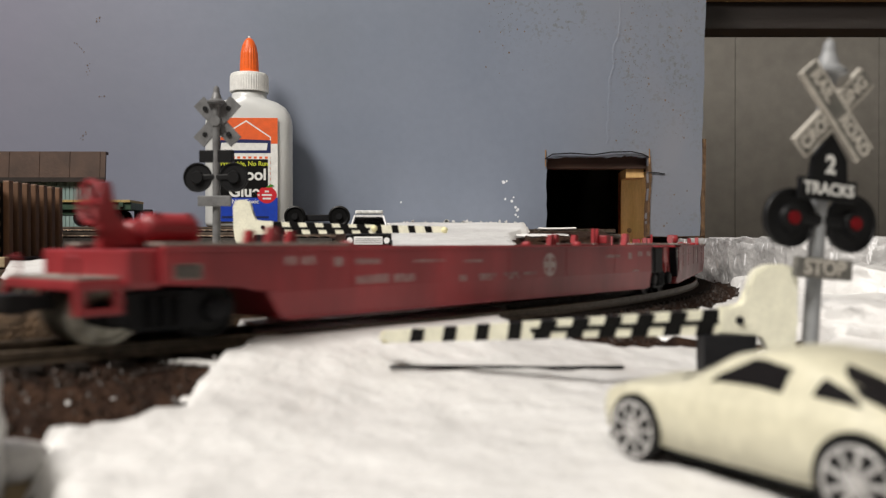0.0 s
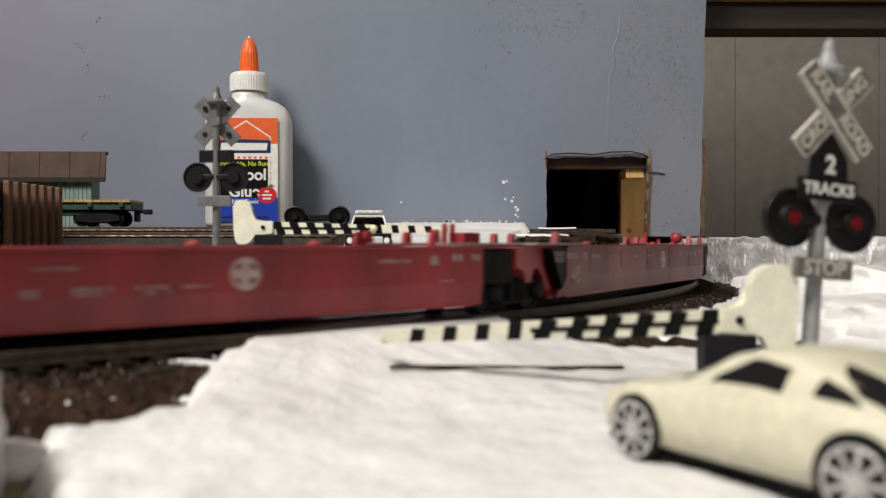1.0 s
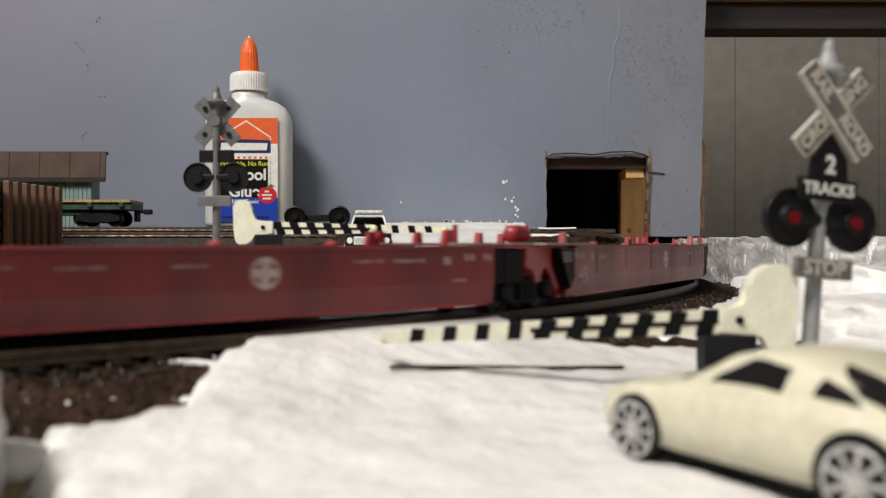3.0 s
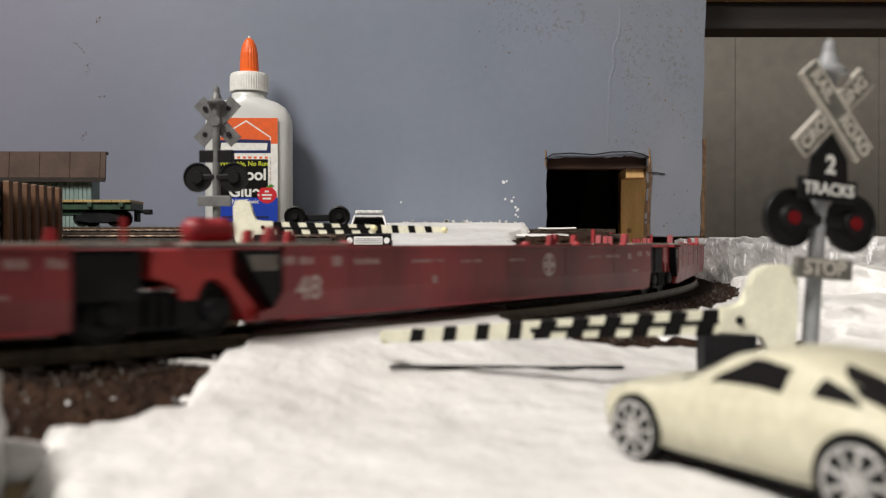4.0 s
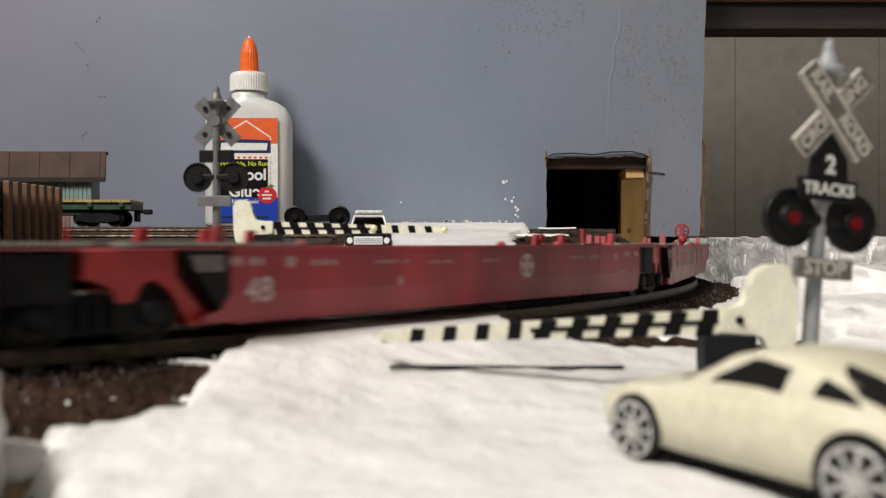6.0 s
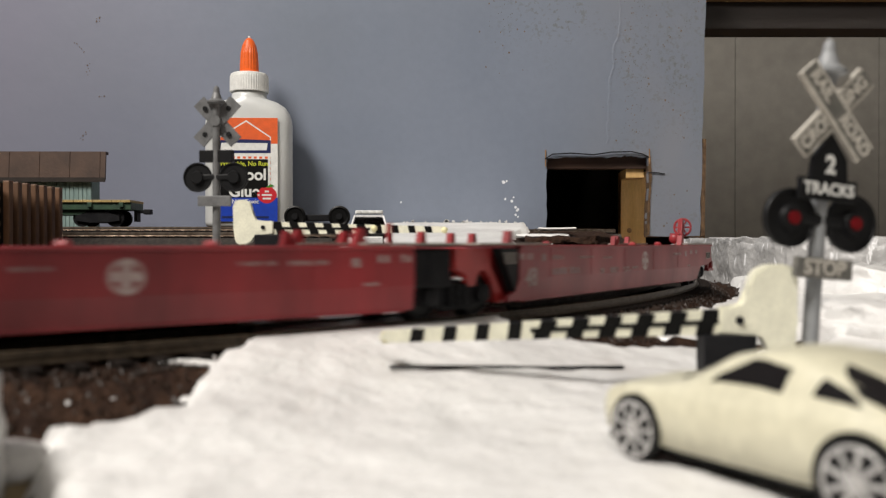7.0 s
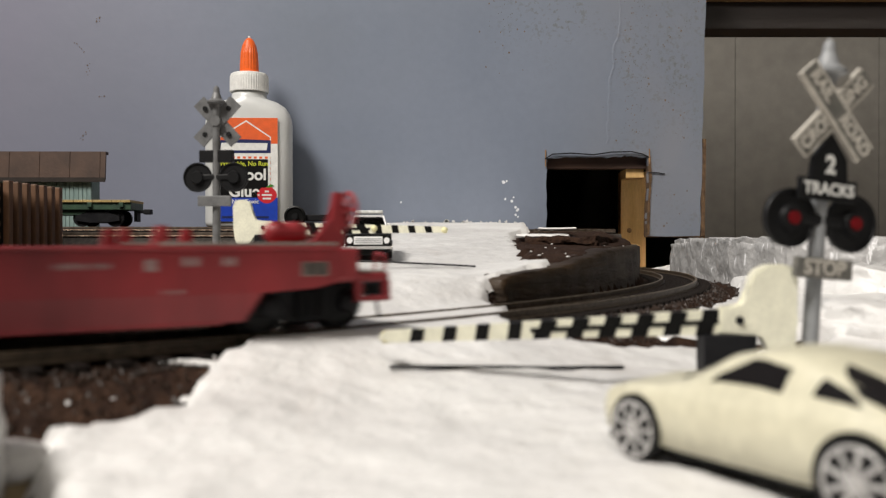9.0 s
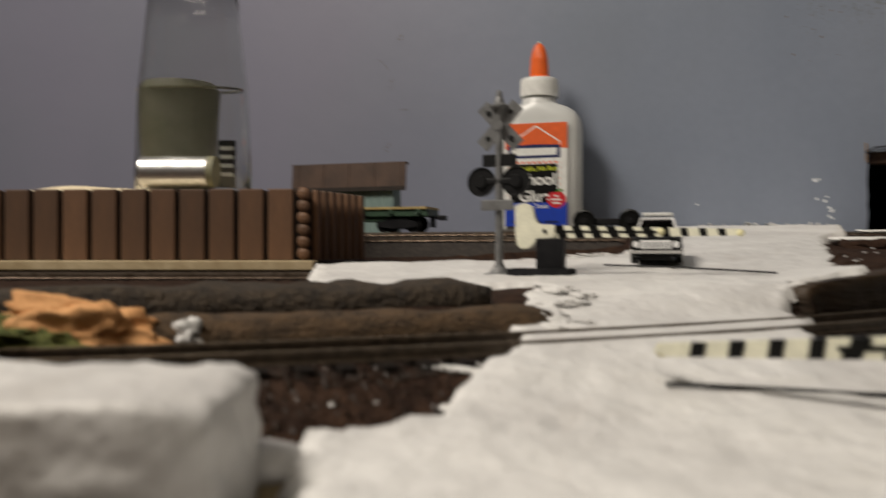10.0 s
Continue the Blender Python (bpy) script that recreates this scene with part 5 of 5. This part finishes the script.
part("snow_cap", lathe([(4.2, 5.0), (5.2, 5.6), (5.3, 7.0), (4.4, 8.2), (2.2, 8.9), (0.3, 9.0)], 18), M["snow"], crumb, smooth=True)


# ---- roadbed strips behind the lower track ----
def bed_strip(label, d0, d1, z0, z1, s0, s1, m, wob):
    h = z1 - z0
    prof = [(R_TRACK - d0, z0 - 4), (R_TRACK - d0 - 0.5, z0 + h * 0.55), (R_TRACK - d0 - 3, z0 + h * 0.9), (R_TRACK - (d0 + d1) / 2, z1), (R_TRACK - d1 + 3, z0 + h * 0.92), (R_TRACK - d1, z0 - 4)]
    ob = part("roadbed", arc_strip(prof, s0, s1, 90, wob), m, smooth=True)
    return tagged(ob, label, "roadbed", "", "structure")


bed_strip("brown foam roadbed strip beside the rails", 20, 38, -3, 3.6, -900, -438, M["bed"], 1.2)
bed_strip("grey-brown rough roadbed strip", 52, 84, 2, 8.0, -860, -436, M["bed_dark"], 2.2)


# ---- the other tracks ----
def straight_track(label, x0, y0, x1, y1, z, bed):
    d = Vector((x1 - x0, y1 - y0, 0))
    n, ang = d.length, math.degrees(math.atan2(d.y, d.x))
    t = thing("track", label, "railway track", "", x0, y0, z, ang)
    for s in (-8.25, 8.25):
        part("rail", Prism([(s - 1.1, -2.3), (s + 1.1, -2.3), (s + 0.3, -1.9), (s + 0.3, -1.0), (s + 0.5, -0.9), (s + 0.45, 0), (s - 0.45, 0), (s - 0.5, -0.9), (s - 0.3, -1.0), (s - 0.3, -1.9)], 0, n, axis="x"), M["rail2"], t)
    tie = None
    for i in range(int(n / 6.9)):
        if tie is None:
            tie = part("tie", Box(-1.3, 1.3, -15, 15, -4.2, -2.3, bevel=0.25), M["tie"], t)
            tie.matrix_basis = pose(0.003, 0, 0)
        else:
            o = new("tie", tie.data)
            o.parent = t
            o.matrix_basis = pose((3 + i * 6.9) * MM, 0, 0)
    part("roadbed", Prism([(-24, -16), (-17, -3.4), (17, -3.4), (24, -16)], 0, n, axis="x"), bed, t, "dark roadbed")
    return t


M["rail2"] = mat("worn_bright_rail", (0.34, 0.28, 0.23), (0.16, 0.12, 0.09), 0.35, 300, metal=0.8)
straight_track("upper track with worn rails along the backdrop", -700, 548, -56, 575, 28.4, M["ballast"])
straight_track("empty upper track with bright worn rails", -700, 484, -64, 511, 24.0, M["ballast"])
straight_track("upper track end leading into the opening", 60, 596, 118, 612, 27.6, M["ballast"])
straight_track("middle track with dull rails beside the plank crate", -500, 227, -172, 342, 7.0, M["ballast"])
bank = lumpy("bank", [(40, 440), (62, 424), (72, 400), (95, 470), (112, 560), (118, 640), (60, 640), (44, 520)], 0, 20.5, M["earth"], "dark brown layered embankment beside the opening", "embankment", 2.0, 2.0, 3)
for k, (pts, z0, z1) in enumerate((([(38, 452), (66, 446), (60, 470), (40, 480)], 20.5, 22.5), ([(60, 545), (84, 540), (80, 575), (62, 575)], 26, 27.6))):
    lumpy("snow_patch", pts, z0, z1, M["snow"], "thin patch of white plaster on the embankment", "snow patch", 4.0 + k, 0.7, 0.8, 2)

# ---- thin black lines on the road ----
for pts in ([(-9.5, 155), (1.7, 160), (12.5, 165), (31, 172), (37, 174)], [(-50, 350), (-41.7, 347), (-18.6, 339), (-0.9, 329), (13.8, 319.5)]):
    fine = []
    for a, b in zip(pts, pts[1:]):
        fine += [(a[0] + (b[0] - a[0]) * i / 8, a[1] + (b[1] - a[1]) * i / 8) for i in range(8)]
    w = part("wire", tube([(x, y, level(x, y) + (0.75 if y > 200 else 0.45)) for x, y in fine], 0.4), M["black"])
    tagged(w, "thin black line lying across the white road", "wire", "wires on the road")


# ---- upper level: flat wagon, shed, loose wheels ----
def flat_wagon():
    f = thing("flat_wagon", "dark green flat wagon with a tan plank deck", "flat wagon", "", -267.3, 567, 28.4, 2.4)
    part("frame", Box(-66, 66, -13, 13, 10.8, 15.6, bevel=0.4), M["green"], f, "dark green frame")
    for i in range(22):
        part("plank", Box(-66 + i * 6, -60.2 + i * 6, -14.2, 14.2, 15.6, 17.2, bevel=0.15), M["deck"], f)
    for x in (-60, -40, -20, 0, 20, 40, 60):
        part("stake_pocket", Box(x - 1.4, x + 1.4, -14.4, -12.9, 12.6, 15.5, bevel=0.2), M["green"], f)
    part("sill", Prism([(-40, 10.8), (40, 10.8), (32, 7.6), (-32, 7.6)], -11, 11), M["green"], f)
    for x in (-44, 44):
        t = part("truck", Box(x - 4, x + 4, -9, 9, 5, 10.8), M["black"], f, "black plastic truck")
        for s in (-1, 1):
            bm = Prism([(x - 14, 4), (x - 5, 2.6), (x + 5, 2.6), (x + 14, 4), (x + 14, 7), (x + 6, 9.2), (x - 6, 9.2), (x - 14, 7)], s * 10.4 - 0.9, s * 10.4 + 0.9)
            part("side_frame", bm, M["black"], t)
        for u in (-10.5, 10.5):
            bm = Rod((x + u, -9, 5.6), (x + u, 9, 5.6), 1)
            for s in (-1, 1):
                rod(bm, (x + u, s * 7.3, 5.6), (x + u, s * 9.5, 5.6), 5.6, seg=22)
            part("wheelset", bm, M["dark_plastic"], t)
    bm = Box(66, 71, -1.4, 1.4, 9, 11)
    box(bm, 70.5, 75.5, -2.6, 2.6, 8.2, 11.6, bevel=0.6)
    box(bm, 65, 67, -4, 4, 3.4, 10.8, bevel=0.3)
    part("coupler", bm, M["black"], f, "black coupler")


def shed():
    h = thing("trackside_shed", "teal sided shed under a broad brown roof", "shed", "", -290, 630, 27, 1)
    part("wall", Box(-40, 37, -8, 7, 0, 45), M["teal"], h, "faded teal siding")
    for i in range(25):
        part("board", Box(-40 + i * 3.08, -37.3 + i * 3.08, -8.6, -8.0, 0, 38), M["teal"], h)
    r = part("roof", Prism([(-12, 36), (-12, 37.6), (-10.6, 56.5), (-5, 56.5), (-5, 54.5), (-9, 54.5), (-10.4, 36)], -48, 48, axis="x"), M["roof"], h, "brown roof in panels")
    part("fascia", Box(-48, 48, -12.6, -11.4, 34.6, 37.8), M["dark_wood"], r)
    for x in (-42, -20.5, 1, 22.5, 44):
        part("seam", tube([(x, -12.0, 37.9), (x, -10.7, 56.2)], 0.4), M["roof"], r)


def loose_axle():
    w = thing("loose_truck", "loose black truck with two large wheels", "wheel truck", "", -86.5, 598, 28.5, 0)
    part("bar", Box(-17, 17, -2.2, 2.2, 4.6, 9.0, bevel=0.6), M["black"], w)
    for s in (-1, 1):
        bm = lathe([(3, -1.6), (6.4, -1.8), (7.4, -1.4), (7.6, 0), (7.4, 1.4), (6.4, 1.8), (5.2, 1.0), (2.4, 0.8)], 28)
        wl = part("wheel", bm, M["black_paint"], w, m=pose(s * 15.2 * MM, -3.4 * MM, 7.6 * MM, 90))
        part("hub", Rod((0, 0, 1.2), (0, 0, 2.8), 2.2, seg=14), M["dark_plastic"], wl)


flat_wagon()
shed()
loose_axle()


# ---- plank crate with the things on it ----
def crate():
    c = thing("plank_crate", "brown ribbed plank crate with notched corner posts", "crate", "", -199, 384, 11.5, 17.5)
    part("core", Prism([(-218, 1.2), (-1, 1.2), (19, 58), (-218, 58)], 0, 33.5, axis="z"), M["dark_wood"], c)
    fr = part("plank", Box(-6.0, 6.0, -1.4, 1.4, 0, 34.6, bevel=0.6), M["plank"], c)
    fr.matrix_basis = pose(-0.012, 0, 0)
    for i in range(1, 15):
        o = new("plank", fr.data)
        o.parent = c
        o.matrix_basis = pose((-12 - i * 14.4) * MM, 0, 0)
    # notched posts: stacks of rounded ends at the corner
    for k in range(6):
        o = part("post_end", lathe([(3.0, -2), (3.3, 0), (2.6, 1.5), (1.2, 2.0)], 12), M["plank"], c, m=pose(-1.0 * MM, 0.2 * MM, (3.2 + k * 5.8) * MM, 90))
    sd = None
    for i in range(7):
        if sd is None:
            sd = part("side_plank", Box(-1.5, 1.5, -1.9, 1.9, 0, 34.4, bevel=0.6), M["plank"], c)
            sd.matrix_basis = pose(0.0042, 0.007, 0, 0, 0, -19)
        else:
            o = new("side_plank", sd.data)
            o.parent = c
            o.matrix_basis = pose((4.2 + i * 2.62) * MM, (7 + i * 7.6) * MM, 0, 0, 0, -19)
    bm = sheet(-216, -3, 1, 57, 4, lambda x, y: 33.8 + 3.0 * max(0, math.sin(x / 24) + 0.5 * nz(x, y, 20)) * smooth(y, -2, 12))
    part("filling", bm, M["sand"], c, "cream filling heaped inside", smooth=True)
    led = part("ledge", Box(-330, 6, -12, 0, -4.5, 0.0, bevel=0.5), M["tan"])
    led.matrix_basis = c.matrix_basis.copy()
    tagged(led, "tan board ledge in front of the plank crate", "board")


def battery():
    b = thing("metal_cylinder", "shiny silver metal cylinder lying on the crate", "battery", "", -266, 376, 55.6, 17)
    part("shell", Rod((-18, 0, 0), (15.5, 0, 0), 7.8, seg=36), M["satin"], b, "polished silver shell")
    part("end_cap", Rod((15.5, 0, 0), (19, 0, 0), 7.85, seg=36), M["olive"], b, "dark end cap")
    part("terminal", Rod((-20, 0, 0), (-18, 0, 0), 2.4, seg=16), M["steel"], b)


def clear_bottle():
    b = thing("plastic_bottle", "clear plastic bottle with an olive paper inside", "plastic bottle", "", -280, 408, 46.0, 17)
    prof = [(29, 0), (30.5, 2), (30.2, 30), (29.4, 50), (28.6, 60), (26.8, 76), (24.8, 95), (22.5, 124)]
    inner = [(r - 0.7, z + (0.7 if z == 0 else 0)) for r, z in prof]
    part("shell", lathe(prof + inner[::-1], 48), M["glass"], b, "clear shell", smooth=True)
    part("paper", lathe([(12, 1.2), (19, 3), (20, 24), (21, 44), (22, 56), (19, 60), (10, 61.4)], 28), M["film"], b, "olive paper roll", m=pose(-0.008, 0, 0))
    part("band", tube([(25.6 * math.cos(q), 25.6 * math.sin(q), 57 + 3 * math.sin(q)) for q in np.linspace(0, 2 * math.pi, 40)], 0.7), M["olive"], b, "olive fold line")
    lb = part("label_strip", Box(17.5, 26.5, -13.5, -12.9, 3, 28), M["dark_plastic"], b, "dark printed label strip")
    for i in range(4):
        part("label_line", Box(18.5, 25.5, -13.8, -13.5, 9 + i * 4.6, 11 + i * 4.6), M["white"], lb)


crate()
battery()
clear_bottle()

# ---- litter behind the lower track ----
rng = random.Random(21)


def heap(name, label, cat, x, y, z, sx, sy, sz, m, rz, seed, folds=0.35):
    bm = bmesh.new()
    bmesh.ops.create_icosphere(bm, subdivisions=5 if sx > 5 else 3, radius=1.0)
    for v in bm.verts:
        n = 1 + folds * noise.noise(v.co * 1.7 + Vector((seed, 0, 0))) + folds * 0.6 * noise.noise(v.co * 4.5 + Vector((0, seed, 0)))
        v.co = Vector((v.co.x * sx * n, v.co.y * sy * n, max(v.co.z, -0.3) * sz * n))
    t = part(name, bm, m, smooth=True, m=pose(x * MM, y * MM, z * MM, 0, 6, rz))
    return tagged(t, label, cat)


heap("cloth", "crumpled orange tan cloth on the brown bank", "cloth", -117.2, 142.8, 0.6, 15.2, 5.5, 7.0, M["cloth"], 24, 2.0, 0.42)
heap("moss_clump", "clump of dark green moss", "moss", -133, 135, 0.8, 12, 4.0, 4.0, M["moss"], 10, 5.0, 0.6)
heap("moss_clump", "clump of dark green moss", "moss", -122, 136, -0.6, 10, 3.2, 2.8, M["moss"], 20, 7.0, 0.6)
heap("foam_scrap", "small white foam scrap on the bank", "foam scrap", -99.4, 152.3, 0.4, 3.2, 1.8, 2.5, M["snow"], 10, 3.0, 1.2)
for i in range(64):
    s = rng.uniform(-640, -470)
    d = rng.choice((-12, -16, -22, -26, 0, 4)) + rng.uniform(-2, 2)
    x, y, _ = on_track(s, d)
    if not snowy(x, y):
        bm = bmesh.new()
        bmesh.ops.create_icosphere(bm, subdivisions=1, radius=1.0)
        r = rng.uniform(0.16, 0.6)
        q = rng.uniform(1.0, 2.4)
        for v in bm.verts:
            v.co = Vector((v.co.x * r * rng.uniform(0.5, 1.4), v.co.y * r * q * rng.uniform(0.5, 1.4), v.co.z * r * rng.uniform(0.3, 0.9)))
        o = part("plaster_crumb", bm, M["snow"], m=pose(x * MM, y * MM, (-2.6 if abs(d) < 18 else earth_level(x, y)) * MM))
        tagged(o, "crumb of white plaster among the ties", "crumb", "plaster crumbs")


for i in range(22):
    s = rng.uniform(-335, -170)
    e = rng.uniform(22, 60)
    x, y, _ = on_track(s, e)
    if x > 14 and not snowy(x, y):
        bm = bmesh.new()
        bmesh.ops.create_icosphere(bm, subdivisions=1, radius=1.0)
        r = rng.uniform(0.3, 0.8)
        for v in bm.verts:
            v.co = Vector((v.co.x * r * rng.uniform(0.7, 1.6), v.co.y * r, v.co.z * r * 0.5))
        z = max(earth_level(x, y), lerp(s, [(-340, 7.4), (-300, 9.5), (-237, 15.2), (-120, 17)]) if e < 34 else 0)
        o = part("plaster_crumb", bm, M["snow"], m=pose(x * MM, y * MM, (z + 0.3) * MM))
        tagged(o, "crumb of white plaster on the brown bank", "crumb", "plaster crumbs")


for i in range(14):
    y = rng.uniform(200, 262)
    x = lerp(y, ROAD_L) + rng.uniform(5, 15)
    heap("plaster_lump", "rough lump of white plaster at the road edge", "plaster lump", x, y, level(x, y) - 0.7, rng.uniform(5.5, 9.0), rng.uniform(3.0, 5.0), rng.uniform(1.0, 1.8), M["snow"], rng.uniform(0, 180), i, 0.3)
for i in range(10):
    y = rng.uniform(116, 152)
    x = lerp(y, ROAD_L) - rng.uniform(0, 5)
    heap("plaster_lump", "rough lump of white plaster at the road edge", "plaster lump", x, y, earth_level(x, y) + 0.3, rng.uniform(0.8, 3.2), rng.uniform(0.6, 1.2), rng.uniform(0.5, 1.0), M["snow"], rng.uniform(20, 50), i + 30, 0.6)

heap("plaster_smear", "thin smear of white plaster along the ties", "plaster lump", -40.5, 149.5, -3.6, 6.5, 0.8, 0.7, M["snow"], 10, 61, 0.5)
for i, (x, y, l) in enumerate(((-66, 392, 6), (-60, 398, 7), (-56, 404, 6), (-69, 386, 4))):
    heap("plaster_smear", "brushed streak of white plaster on dark ground", "plaster lump", x, y, level(x, y) + 0.1, l, 1.3, 0.8, M["snow"], 15 + 6 * i, 70 + i, 0.7)

# ---- what moves ----
def motions():
    for k, c in enumerate(CARS):
        rows = []
        for i in range(0, 101):
            t = i * 0.1
            s = run(t) + k * UNIT
            a, b = Vector(on_track(s - UNIT / 2)), Vector(on_track(s + UNIT / 2))
            mid, d = (a + b) / 2, b - a
            rows.append((t, pose(mid.x * MM, mid.y * MM, 0, 0, 0, math.degrees(math.atan2(d.y, d.x)))))
        walk(c, rows)
    for w, u in WHEELS:
        rows = []
        for i in range(0, 151):
            t = i / 15
            rows.append((t, pose(u * MM, 0, 5.4 * MM, 0, math.degrees((run(t) - run(0)) / 5.4), 0)))
        walk(w, rows)


motions()
